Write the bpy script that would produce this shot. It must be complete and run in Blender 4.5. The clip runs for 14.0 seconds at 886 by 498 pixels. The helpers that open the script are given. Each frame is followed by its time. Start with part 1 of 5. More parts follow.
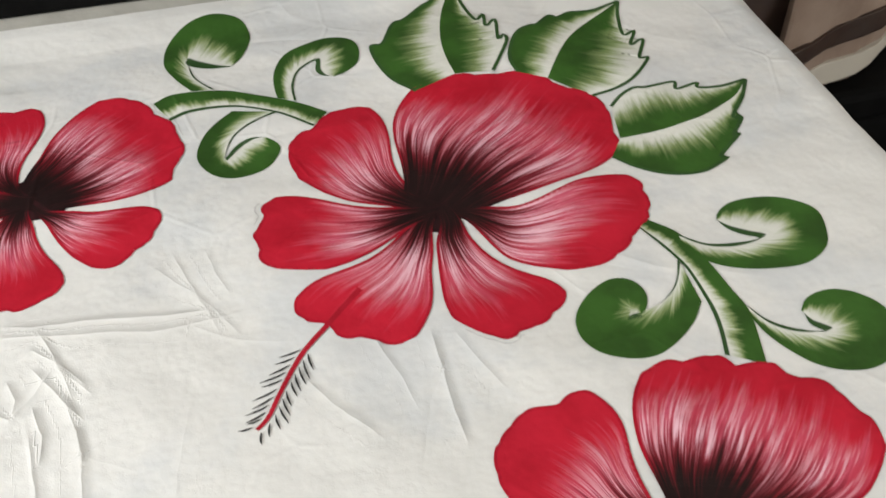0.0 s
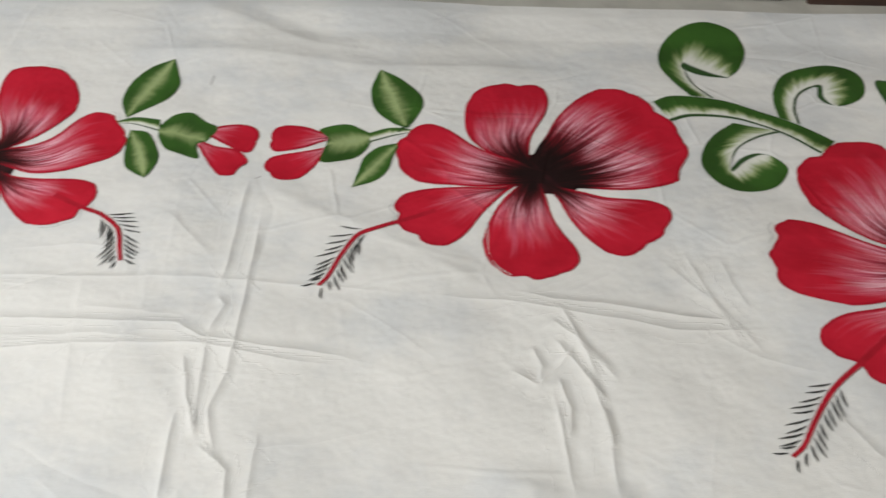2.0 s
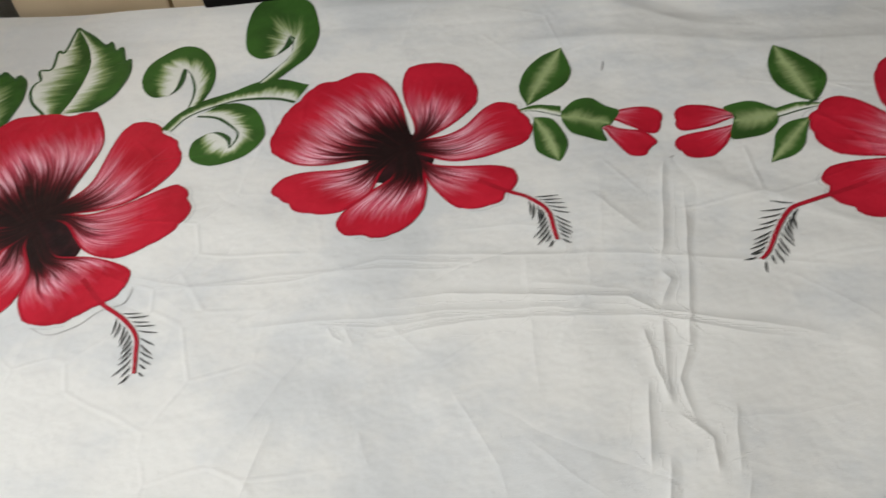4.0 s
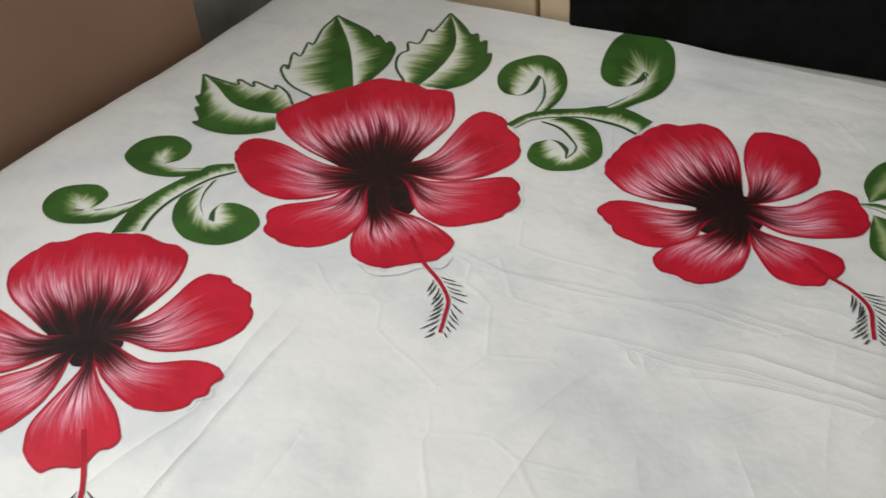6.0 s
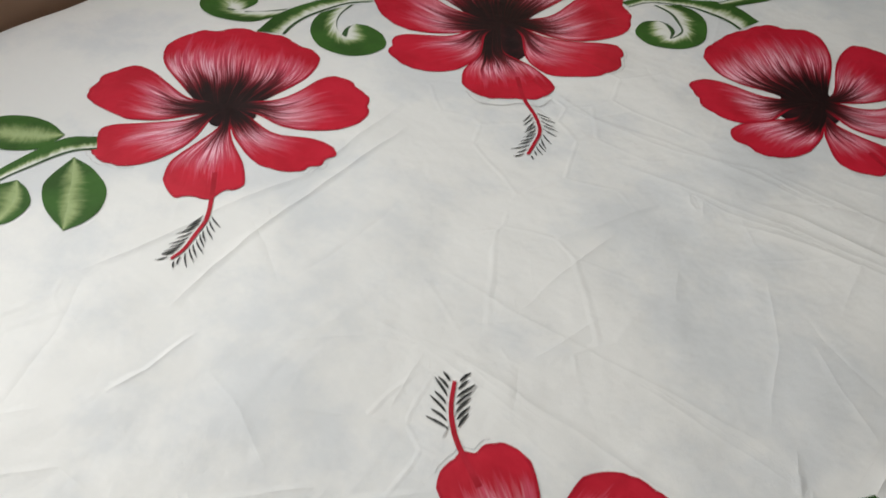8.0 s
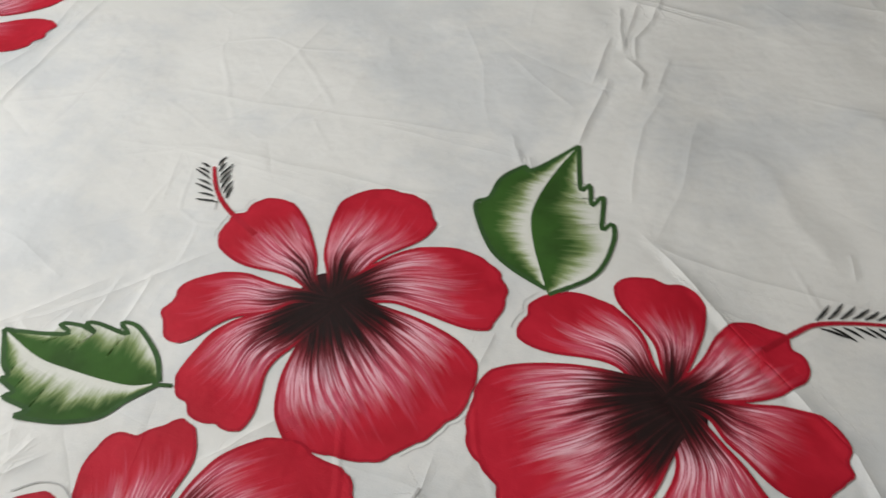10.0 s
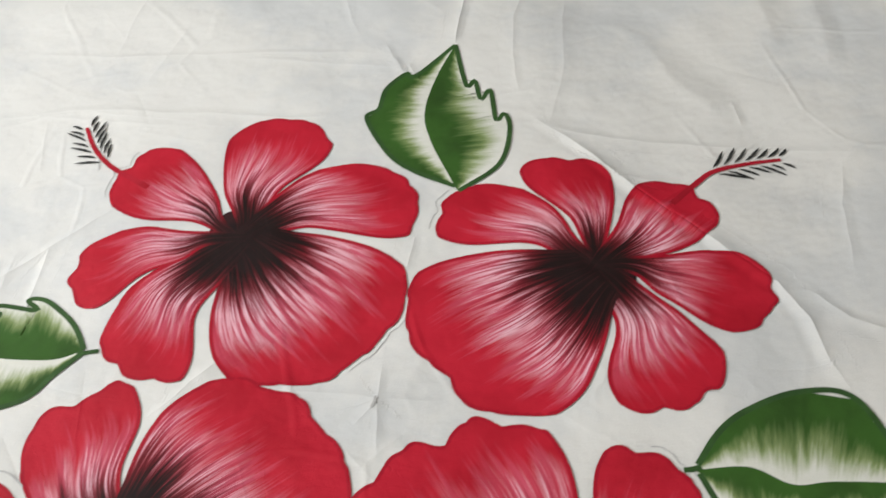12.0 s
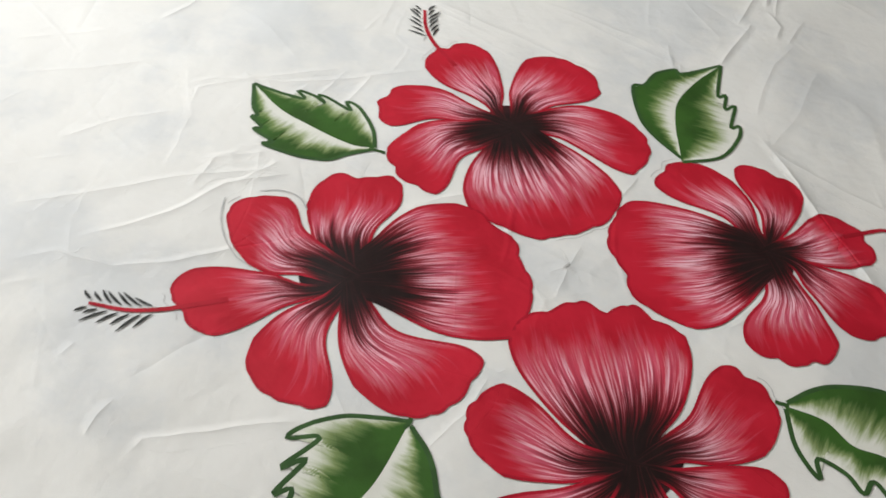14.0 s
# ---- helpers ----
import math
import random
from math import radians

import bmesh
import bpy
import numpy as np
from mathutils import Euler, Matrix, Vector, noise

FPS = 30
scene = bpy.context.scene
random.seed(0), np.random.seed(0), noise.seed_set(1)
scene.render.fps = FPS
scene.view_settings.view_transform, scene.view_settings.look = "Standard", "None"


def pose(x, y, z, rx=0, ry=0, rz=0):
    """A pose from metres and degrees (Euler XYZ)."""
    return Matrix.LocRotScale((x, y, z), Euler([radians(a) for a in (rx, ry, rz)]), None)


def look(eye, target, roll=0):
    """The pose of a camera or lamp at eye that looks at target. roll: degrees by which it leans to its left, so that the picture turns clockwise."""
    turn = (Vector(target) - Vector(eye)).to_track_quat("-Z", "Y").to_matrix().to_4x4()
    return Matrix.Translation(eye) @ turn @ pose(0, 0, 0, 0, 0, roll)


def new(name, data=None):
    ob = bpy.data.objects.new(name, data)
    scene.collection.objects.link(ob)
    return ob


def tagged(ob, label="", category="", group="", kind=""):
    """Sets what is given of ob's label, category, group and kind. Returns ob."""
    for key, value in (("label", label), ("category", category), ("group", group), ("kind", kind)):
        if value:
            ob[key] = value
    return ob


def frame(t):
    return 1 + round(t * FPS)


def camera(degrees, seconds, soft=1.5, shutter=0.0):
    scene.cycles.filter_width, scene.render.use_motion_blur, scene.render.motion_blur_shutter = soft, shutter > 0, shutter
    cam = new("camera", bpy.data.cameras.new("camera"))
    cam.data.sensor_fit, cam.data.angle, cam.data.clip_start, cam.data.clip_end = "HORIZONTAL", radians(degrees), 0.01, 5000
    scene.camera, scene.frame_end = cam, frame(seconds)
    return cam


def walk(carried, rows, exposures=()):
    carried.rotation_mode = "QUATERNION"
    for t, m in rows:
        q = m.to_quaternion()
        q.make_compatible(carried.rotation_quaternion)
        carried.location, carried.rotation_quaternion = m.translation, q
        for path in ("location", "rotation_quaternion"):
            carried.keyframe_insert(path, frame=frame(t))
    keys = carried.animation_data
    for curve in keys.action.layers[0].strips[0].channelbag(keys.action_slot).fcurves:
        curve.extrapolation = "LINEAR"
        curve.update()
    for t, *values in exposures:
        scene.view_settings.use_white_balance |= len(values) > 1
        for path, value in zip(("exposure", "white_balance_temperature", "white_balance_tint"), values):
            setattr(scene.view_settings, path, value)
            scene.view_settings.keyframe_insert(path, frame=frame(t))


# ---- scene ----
cam = camera(48.0, 14.0, soft=1.6, shutter=0.3)
PATH = [
    (0, (0.4064, -0.69, 1.0801), (0.5886, 0.0028, 0.3823), -0.44),
    (0.5, (0.371, -0.662, 1.0838), (0.5539, 0.0484, 0.4042), 2.25),
    (1, (0.3204, -0.6519, 1.0725), (0.4536, 0.0575, 0.3803), 5.33),
    (1.5, (0.2643, -0.6514, 1.0689), (0.3219, 0.0775, 0.3867), 2.85),
    (2, (0.1871, -0.6629, 1.0623), (0.1547, 0.067, 0.3795), -0.08),
    (2.5, (0.1318, -0.6714, 1.0635), (0.0369, 0.0511, 0.3787), -1.56),
    (3, (0.0904, -0.6802, 1.069), (-0.0631, 0.0556, 0.4094), -4.99),
    (3.5, (0.0591, -0.6868, 1.0738), (-0.1343, 0.0426, 0.4176), -8.60),
    (4, (0.0272, -0.7032, 1.0749), (-0.2182, 0.0002, 0.4078), -12.62),
    (4.2, (0.0174, -0.7054, 1.0786), (-0.2576, -0.014, 0.4105), -14.31),
    (6.3, (-0.0361, -0.7819, 1.1063), (-0.5052, -0.1493, 0.4901), -2.72),
    (6.5, (-0.0332, -0.7902, 1.1099), (-0.511, -0.1672, 0.4906), -1.59),
    (7, (-0.0218, -0.818, 1.1033), (-0.5117, -0.2213, 0.4677), 1.31),
    (7.2, (-0.0068, -0.8276, 1.1022), (-0.502, -0.2472, 0.4557), 2.82),
    (9.3, (0.1436, -0.9814, 1.0532), (-0.333, -0.4107, 0.3845), -2.20),
    (9.5, (0.157, -0.9807, 1.0567), (-0.2762, -0.389, 0.3768), -2.63),
    (10, (0.1869, -0.9969, 1.0456), (-0.1361, -0.3713, 0.3355), -5.61),
    (10.5, (0.1957, -0.9932, 1.0322), (-0.0834, -0.3461, 0.3226), -8.32),
    (11, (0.1927, -0.9974, 1.017), (-0.0294, -0.3631, 0.2765), -7.71),
    (11.5, (0.1837, -1.0114, 1.0293), (-0.036, -0.381, 0.2848), -9.09),
    (12, (0.1576, -1.0267, 1.0297), (-0.0229, -0.3978, 0.2734), -7.87),
    (12.5, (0.1245, -1.0725, 1.0468), (-0.0742, -0.4636, 0.2789), -7.51),
    (13, (0.1257, -1.1301, 1.06), (-0.129, -0.5327, 0.2996), -3.47),
    (13.5, (0.1487, -1.1923, 1.0693), (-0.123, -0.5772, 0.3292), 3.94),
    (14, (0.1743, -1.2447, 1.0772), (-0.1411, -0.6245, 0.3589), 8.88),
]
EXPOSURES = [(0.0, 0.88), (1.0, 0.80), (2.0, 0.42), (4.0, 0.11), (6.5, -0.10), (9.5, -0.28), (10.3, -0.02), (11.5, 0.18), (12.5, 0.18), (14.0, 0.06)]
walk(cam, [(t, look(eye, target, roll)) for t, eye, target, roll in PATH], EXPOSURES)

# ---- light: a window on one side of the bed, an added fill light on the other and a low hanging tube lamp ----
world = bpy.data.worlds.new("room_sky")
scene.world = world
world.use_nodes = True
world.node_tree.nodes["Background"].inputs[0].default_value = (0.75, 0.82, 0.9, 1)
world.node_tree.nodes["Background"].inputs[1].default_value = 0.3


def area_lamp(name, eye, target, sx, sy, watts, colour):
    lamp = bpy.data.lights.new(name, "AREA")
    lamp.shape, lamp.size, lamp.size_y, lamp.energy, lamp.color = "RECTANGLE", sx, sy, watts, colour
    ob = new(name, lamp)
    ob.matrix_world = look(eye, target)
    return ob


area_lamp("window_daylight", (-2.28, -1.45, 1.75), (-0.3, -0.6, 0.5), 1.1, 1.1, 51, (1.0, 0.985, 0.96))
area_lamp("hanging_tube", (-1.0, -0.5, 1.38), (-0.68, -0.56, 0.0), 0.2, 0.8, 6.6, (0.95, 0.98, 1.0))
# unseen fill light, added to lift the right side of the bed
area_lamp("east_fill_light", (2.28, -1.5, 1.1), (0.6, -0.6, 0.5), 0.8, 1.9, 11.5, (1.0, 0.985, 0.96))

# ---- materials ----


class Nodes:
    """A short way to write a node material."""

    def __init__(self, name, rough=0.85, metal=0.0):
        self.mat = bpy.data.materials.new(name)
        self.mat.use_nodes = True
        self.tree = self.mat.node_tree
        self.bsdf = self.tree.nodes["Principled BSDF"]
        self.bsdf.inputs["Roughness"].default_value = rough
        self.bsdf.inputs["Metallic"].default_value = metal
        self.bsdf.inputs["Specular IOR Level"].default_value = 0.2 if rough > 0.55 else 0.5

    def put(self, socket, value):
        if isinstance(value, bpy.types.NodeSocket):
            self.tree.links.new(value, socket)
        elif value is not None:
            socket.default_value = value

    def add(self, kind):
        return self.tree.nodes.new(kind)

    def math(self, op, a, b=0.0, c=0.0):
        n = self.add("ShaderNodeMath")
        n.operation = op
        for k, v in enumerate((a, b, c)):
            self.put(n.inputs[k], v)
        return n.outputs[0]

    def step(self, x, lo, hi):
        n = self.add("ShaderNodeMapRange")
        n.interpolation_type = "SMOOTHSTEP"
        self.put(n.inputs["Value"], x)
        self.put(n.inputs["From Min"], lo)
        self.put(n.inputs["From Max"], hi)
        return n.outputs["Result"]

    def mix(self, f, a, b):
        n = self.add("ShaderNodeMix")
        n.data_type = "RGBA"
        self.put(n.inputs["Factor"], f)
        self.put(n.inputs["A"], a if isinstance(a, bpy.types.NodeSocket) else (*a, 1))
        self.put(n.inputs["B"], b if isinstance(b, bpy.types.NodeSocket) else (*b, 1))
        return n.outputs["Result"]

    def noise(self, where, scale, detail=3.0, rough=0.55):
        n = self.add("ShaderNodeTexNoise")
        self.put(n.inputs["Vector"], where)
        n.inputs["Scale"].default_value, n.inputs["Detail"].default_value, n.inputs["Roughness"].default_value = scale, detail, rough
        return n.outputs["Fac"]

    def vec(self, x, y, z):
        n = self.add("ShaderNodeCombineXYZ")
        for k, v in enumerate((x, y, z)):
            self.put(n.inputs[k], v)
        return n.outputs[0]

    def uv(self):
        n, s = self.add("ShaderNodeUVMap"), self.add("ShaderNodeSeparateXYZ")
        self.tree.links.new(n.outputs[0], s.inputs[0])
        return s.outputs[0], s.outputs[1]

    def spot(self):
        return self.add("ShaderNodeTexCoord").outputs["Object"]

    def chance(self):
        return self.add("ShaderNodeObjectInfo").outputs["Random"]

    def bump(self, height, strength, distance):
        n = self.add("ShaderNodeBump")
        n.inputs["Strength"].default_value, n.inputs["Distance"].default_value = strength, distance
        self.put(n.inputs["Height"], height)
        self.tree.links.new(n.outputs[0], self.bsdf.inputs["Normal"])

    def colour(self, c):
        self.put(self.bsdf.inputs["Base Color"], c if isinstance(c, bpy.types.NodeSocket) else (*c, 1))
        return self.mat


def weave(n):
    """Cotton relief: fine weave, small crumples and thin folds between flat facets."""
    p = n.spot()
    fine = n.noise(p, 900, 1)
    height = n.math("ADD", n.math("MULTIPLY", fine, 0.05), n.math("ADD", n.math("ADD", n.math("MULTIPLY", n.noise(p, 13, 4, 0.5), 1.9), n.math("MULTIPLY", n.noise(p, 6, 2, 0.4), 2.6)), n.math("MULTIPLY", n.noise(p, 55, 3, 0.5), 0.2)))
    bend = n.add("ShaderNodeVectorMath")
    bend.operation = "MULTIPLY_ADD"
    wobble = n.add("ShaderNodeTexNoise")
    wobble.inputs["Scale"].default_value = 6.0
    n.put(wobble.inputs["Vector"], p)
    n.put(bend.inputs[0], wobble.outputs["Color"])
    bend.inputs[1].default_value = (0.03, 0.03, 0.0)
    n.put(bend.inputs[2], p)
    for scale, mask, deep in ((4.0, 3.0, 0.11), (11.0, 4.5, 0.12)):
        cells = n.add("ShaderNodeTexVoronoi")
        cells.feature = "DISTANCE_TO_EDGE"
        cells.inputs["Scale"].default_value = scale
        n.put(cells.inputs["Vector"], bend.outputs[0])
        fold = n.math("SUBTRACT", 1.0, n.step(cells.outputs["Distance"], 0.0, 0.035))
        height = n.math("ADD", height, n.math("MULTIPLY", n.math("MULTIPLY", fold, n.step(n.noise(p, mask, 2), 0.47, 0.62)), deep))
    # pressed folds: a sharp crest along each crease of the sheet
    off, tall = n.add("ShaderNodeAttribute"), n.add("ShaderNodeAttribute")
    off.attribute_name, tall.attribute_name = "fold_offset", "fold_height"
    crest = n.math("POWER", 2.718, n.math("MULTIPLY", n.math("ABSOLUTE", off.outputs["Fac"]), -0.75))
    height = n.math("ADD", height, n.math("MULTIPLY", n.math("MULTIPLY", crest, tall.outputs["Fac"]), 0.15))
    n.bump(height, 0.45, 0.006)


def cotton():
    n = Nodes("white_cotton", 0.62)
    p = n.spot()
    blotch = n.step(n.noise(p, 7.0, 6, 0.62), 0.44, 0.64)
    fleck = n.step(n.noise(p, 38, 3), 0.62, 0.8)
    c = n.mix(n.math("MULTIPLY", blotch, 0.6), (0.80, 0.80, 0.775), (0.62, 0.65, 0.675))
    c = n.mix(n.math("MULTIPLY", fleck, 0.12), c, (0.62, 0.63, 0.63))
    n.bsdf.inputs["Sheen Weight"].default_value = 0.15
    weave(n)
    return n.colour(c)


def petal_paint():
    """Brushed fabric paint: near-black throat, pale dry-brush strokes, red tip and outline.
    u: heart to tip, v: edge to edge; rim: centimetres from the outline; lane: centimetres across the brush strokes."""
    n = Nodes("red_petal_paint", 0.6)
    u, v = n.uv()
    edge, lane = n.add("ShaderNodeAttribute"), n.add("ShaderNodeAttribute")
    edge.attribute_name, lane.attribute_name = "rim", "lane"
    edge, lane = edge.outputs["Fac"], lane.outputs["Fac"]
    r = n.math("MULTIPLY", n.chance(), 40.0)
    side = n.math("ABSOLUTE", v)

    def strokes(across, along, detail, rough):
        return n.noise(n.vec(n.math("MULTIPLY", lane, across), n.math("MULTIPLY", u, along), r), 1.0, detail, rough)

    broad = strokes(0.55, 0.9, 2, 0.5)
    fine = strokes(2.3, 1.5, 3, 0.6)
    hair = strokes(6.5, 2.6, 2, 0.6)
    streak = n.math("ADD", n.math("MULTIPLY", fine, 0.6), n.math("MULTIPLY", hair, 0.4))
    wander = n.math("MULTIPLY", n.math("SUBTRACT", broad, 0.5), 0.34)
    jag = n.math("SUBTRACT", streak, 0.5)
    soft = n.math("ADD", u, wander)
    red = n.mix(n.step(n.noise(n.spot(), 26, 3), 0.35, 0.7), (0.56, 0.014, 0.036), (0.46, 0.009, 0.025))
    # the pale band, ragged at both ends; how far it goes differs from petal to petal
    far = n.math("MULTIPLY", n.chance(), 0.13)
    inner = n.step(n.math("ADD", soft, n.math("MULTIPLY", jag, 0.6)), 0.26, 0.44)
    outer = n.math("SUBTRACT", 1.0, n.step(n.math("SUBTRACT", n.math("ADD", soft, n.math("MULTIPLY", jag, 1.05)), far), 0.43, 0.72))
    inside = n.step(edge, 0.20, 0.34)
    patch = n.math("ADD", 0.45, n.math("MULTIPLY", n.step(strokes(0.9, 1.2, 2, 0.5), 0.36, 0.60), 0.55))
    band = n.math("MULTIPLY", n.math("MULTIPLY", inner, outer), n.math("MULTIPLY", inside, patch))
    c = n.mix(n.math("MULTIPLY", band, 0.75), red, (0.69, 0.14, 0.22))
    white = n.math("MULTIPLY", band, n.step(n.math("ADD", n.math("MULTIPLY", hair, 0.6), n.math("MULTIPLY", fine, 0.4)), 0.47, 0.57))
    c = n.mix(n.math("MULTIPLY", white, 0.9), c, (0.92, 0.61, 0.70))
    # thin strokes of red left between the pale ones
    gap = n.math("MULTIPLY", n.math("SUBTRACT", 1.0, n.step(hair, 0.36, 0.44)), n.math("MULTIPLY", band, 0.7))
    c = n.mix(gap, c, (0.48, 0.03, 0.06))
    # the throat: dark tongues that run out along the strokes, farther in the middle than along the edges
    depth = n.math("ADD", n.math("ADD", u, n.math("MULTIPLY", wander, 0.5)), n.math("ADD", n.math("MULTIPLY", jag, 0.95), n.math("MULTIPLY", n.math("MULTIPLY", side, side), 0.07)))
    maroon = n.math("SUBTRACT", 1.0, n.step(depth, 0.29, 0.56))
    c = n.mix(n.math("MULTIPLY", maroon, 0.80), c, (0.13, 0.009, 0.016))
    throat = n.math("SUBTRACT", 1.0, n.step(depth, 0.19, 0.43))
    c = n.mix(throat, c, (0.014, 0.006, 0.006))
    core = n.math("SUBTRACT", 1.0, n.step(u, 0.05, 0.42))
    c = n.mix(n.math("MULTIPLY", core, n.math("MULTIPLY", n.step(fine, 0.50, 0.72), 0.7)), c, (0.06, 0.011, 0.013))
    line = n.math("MULTIPLY", n.math("SUBTRACT", 1.0, n.step(edge, 0.19, 0.28)), n.step(u, 0.16, 0.36))
    c = n.mix(n.math("MULTIPLY", line, 0.9), c, (0.40, 0.007, 0.024))
    weave(n)
    return n.colour(c)


def plain_paint(name, a, b, rough=0.65):
    n = Nodes(name, rough)
    weave(n)
    return n.colour(n.mix(n.step(n.noise(n.spot(), 60, 3), 0.35, 0.7), a, b))


def green_paint(name, lined, shift=0.0, pale=(0.75, 0.76, 0.70), blur=0.0):
    """Leaf paint dry-brushed from a dark side (v = 0) to bare pale cloth (v = 1); u runs in decimetres."""
    n = Nodes(name, 0.66)
    u, v = n.uv()
    r = n.math("MULTIPLY", n.chance(), 30.0)
    fine = n.noise(n.vec(n.math("MULTIPLY", u, 24.0), n.math("MULTIPLY", v, 1.2), r), 1.0, 3, 0.7)
    broad = n.noise(n.vec(n.math("MULTIPLY", u, 4.0), v, r), 1.0, 2)
    t = n.math("ADD", v, n.math("ADD", n.math("MULTIPLY", n.math("SUBTRACT", fine, 0.5), 0.55), n.math("MULTIPLY", n.math("SUBTRACT", broad, 0.5), 0.5)))
    t = n.math("ADD", t, n.math("MULTIPLY", n.math("SUBTRACT", n.chance(), 0.5), 0.2))
    dark = n.mix(n.step(n.noise(n.spot(), 22, 4), 0.35, 0.7), (0.045, 0.125, 0.02), (0.03, 0.08, 0.014))
    c = n.mix(n.step(t, 0.36 + shift - blur, 0.62 + shift + blur), dark, (0.30, 0.38, 0.16))
    c = n.mix(n.step(t, 0.50 + shift, 0.80 + shift + blur), c, pale)
    if lined:
        c = n.mix(n.step(v, 0.86, 0.90), c, (0.035, 0.085, 0.025))
    weave(n)
    return n.colour(c)


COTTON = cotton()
PETAL = petal_paint()
HEART = plain_paint("dark_maroon_paint", (0.014, 0.006, 0.007), (0.04, 0.01, 0.012))
STAMEN = plain_paint("stamen_red_paint", (0.45, 0.012, 0.03), (0.36, 0.008, 0.02))
INK = plain_paint("black_hair_paint", (0.022, 0.023, 0.022), (0.05, 0.052, 0.05))
LINED = green_paint("outlined_leaf_paint", True)
BRUSHED = green_paint("brushed_leaf_paint", False, 0.05, (0.76, 0.77, 0.71), 0.09)
PLAIN_LEAF = green_paint("veined_leaf_paint", False, 0.22, (0.36, 0.45, 0.22), 0.2)
GREEN_LINE = plain_paint("dark_green_line", (0.035, 0.085, 0.025), (0.045, 0.11, 0.03))
ROSE_PRINT = plain_paint("rose_print", (0.13, 0.008, 0.012), (0.09, 0.006, 0.01))
PENCIL = plain_paint("faint_pencil", (0.5, 0.5, 0.5), (0.62, 0.62, 0.61))


def room_paint(name, a, b, scale, rough=0.8, depth=0.002):
    n = Nodes(name, rough)
    p = n.spot()
    n.bump(n.noise(p, scale * 6, 4), 0.3, depth)
    return n.colour(n.mix(n.step(n.noise(p, scale, 5), 0.35, 0.7), a, b))


BROWN_WALL = room_paint("brown_painted_wall", (0.36, 0.225, 0.155), (0.30, 0.185, 0.125), 3.0, 0.6)
PALE_WALL = room_paint("cream_wall_paint", (0.62, 0.58, 0.50), (0.53, 0.49, 0.42), 2.0)
CEILING = room_paint("white_ceiling_paint", (0.78, 0.78, 0.76), (0.72, 0.72, 0.7), 2.0)
FLOOR = room_paint("dark_stone_floor", (0.02, 0.019, 0.018), (0.03, 0.028, 0.026), 5.0, 0.4)
LEATHER = room_paint("black_leatherette", (0.003, 0.003, 0.003), (0.005, 0.005, 0.005), 40.0, 0.75, 0.001)
LEATHER.node_tree.nodes["Principled BSDF"].inputs["Specular IOR Level"].default_value = 0.08
TICKING = room_paint("grey_mattress_cloth", (0.52, 0.51, 0.46), (0.43, 0.42, 0.38), 20.0, 0.9)
PLY = room_paint("pale_plywood", (0.60, 0.48, 0.32), (0.50, 0.39, 0.25), 9.0, 0.6)
DARK_WOOD = room_paint("dark_brown_wood", (0.045, 0.022, 0.015), (0.03, 0.015, 0.01), 12.0, 0.5)
BEIGE = room_paint("beige_canvas", (0.33, 0.25, 0.20), (0.25, 0.18, 0.14), 12.0, 0.9)
CURTAIN = room_paint("grey_white_curtain", (0.55, 0.55, 0.53), (0.45, 0.45, 0.44), 9.0, 0.9)


def crystal():
    n = Nodes("clear_crystal", 0.08)
    n.bsdf.inputs["Metallic"].default_value = 0.6
    return n.colour((0.8, 0.8, 0.8))


CRYSTAL = crystal()

# ---- bed: measures ----
TOP = 0.55            # height of the bed's top
HALF = 0.952          # half the mattress's width
HEAD, FOOT = 0.256, -1.72
MID = 0.007           # the bed's middle line

CREASES = []


def crease(height, width, *points):
    """A fold that lies in the sheet: height and width in millimetres, and the line that it follows."""
    CREASES.append((height, width, list(points)))


crease(1.5, 6, (0.208, -0.154), (0.246, -0.165), (0.284, -0.168), (0.334, -0.175), (0.381, -0.180))
crease(1.9, 6, (0.515, -0.239), (0.515, -0.270), (0.514, -0.303), (0.514, -0.346))
crease(1.6, 5, (0.241, -0.199), (0.251, -0.215), (0.272, -0.249), (0.279, -0.259))
crease(1.4, 5, (0.246, -0.164), (0.258, -0.197), (0.271, -0.239))
crease(1.2, 5, (0.232, -0.196), (0.243, -0.186), (0.261, -0.203), (0.283, -0.233))
crease(2.0, 6, (0.244, -0.233), (0.252, -0.261), (0.251, -0.287))
crease(1.6, 6, (0.272, -0.258), (0.277, -0.293))
crease(0.8, 4, (0.415, -0.245), (0.438, -0.289), (0.466, -0.327))
crease(0.8, 4, (0.473, -0.229), (0.486, -0.277), (0.492, -0.311))
crease(0.7, 4, (0.531, -0.243), (0.541, -0.276), (0.554, -0.308))
crease(0.7, 4, (0.325, -0.117), (0.363, -0.164), (0.389, -0.214))
crease(1.3, 4, (0.003, -0.032), (0.001, -0.076), (0.004, -0.141), (0.003, -0.171))
crease(1.4, 4, (0.003, -0.171), (0.012, -0.182), (0.005, -0.211))
crease(1.6, 5, (-0.008, -0.226), (0.004, -0.265), (0.017, -0.301))
crease(1.2, 5, (0.005, -0.211), (0.011, -0.269), (0.016, -0.301))
crease(1.3, 5, (0.017, -0.301), (0.040, -0.320), (0.042, -0.348))
crease(1.6, 7, (-0.001, -0.275), (0.001, -0.319), (0.002, -0.351))
crease(0.9, 5, (0.055, -0.289), (0.055, -0.323), (0.054, -0.347))
crease(0.8, 5, (-0.234, -0.156), (-0.168, -0.157), (-0.104, -0.157), (-0.019, -0.155), (0.065, -0.157), (0.148, -0.163))
crease(1.5, 8, (-0.211, -0.210), (-0.152, -0.201), (-0.091, -0.201), (-0.017, -0.202), (0.001, -0.213), (0.073, -0.220), (0.132, -0.233))
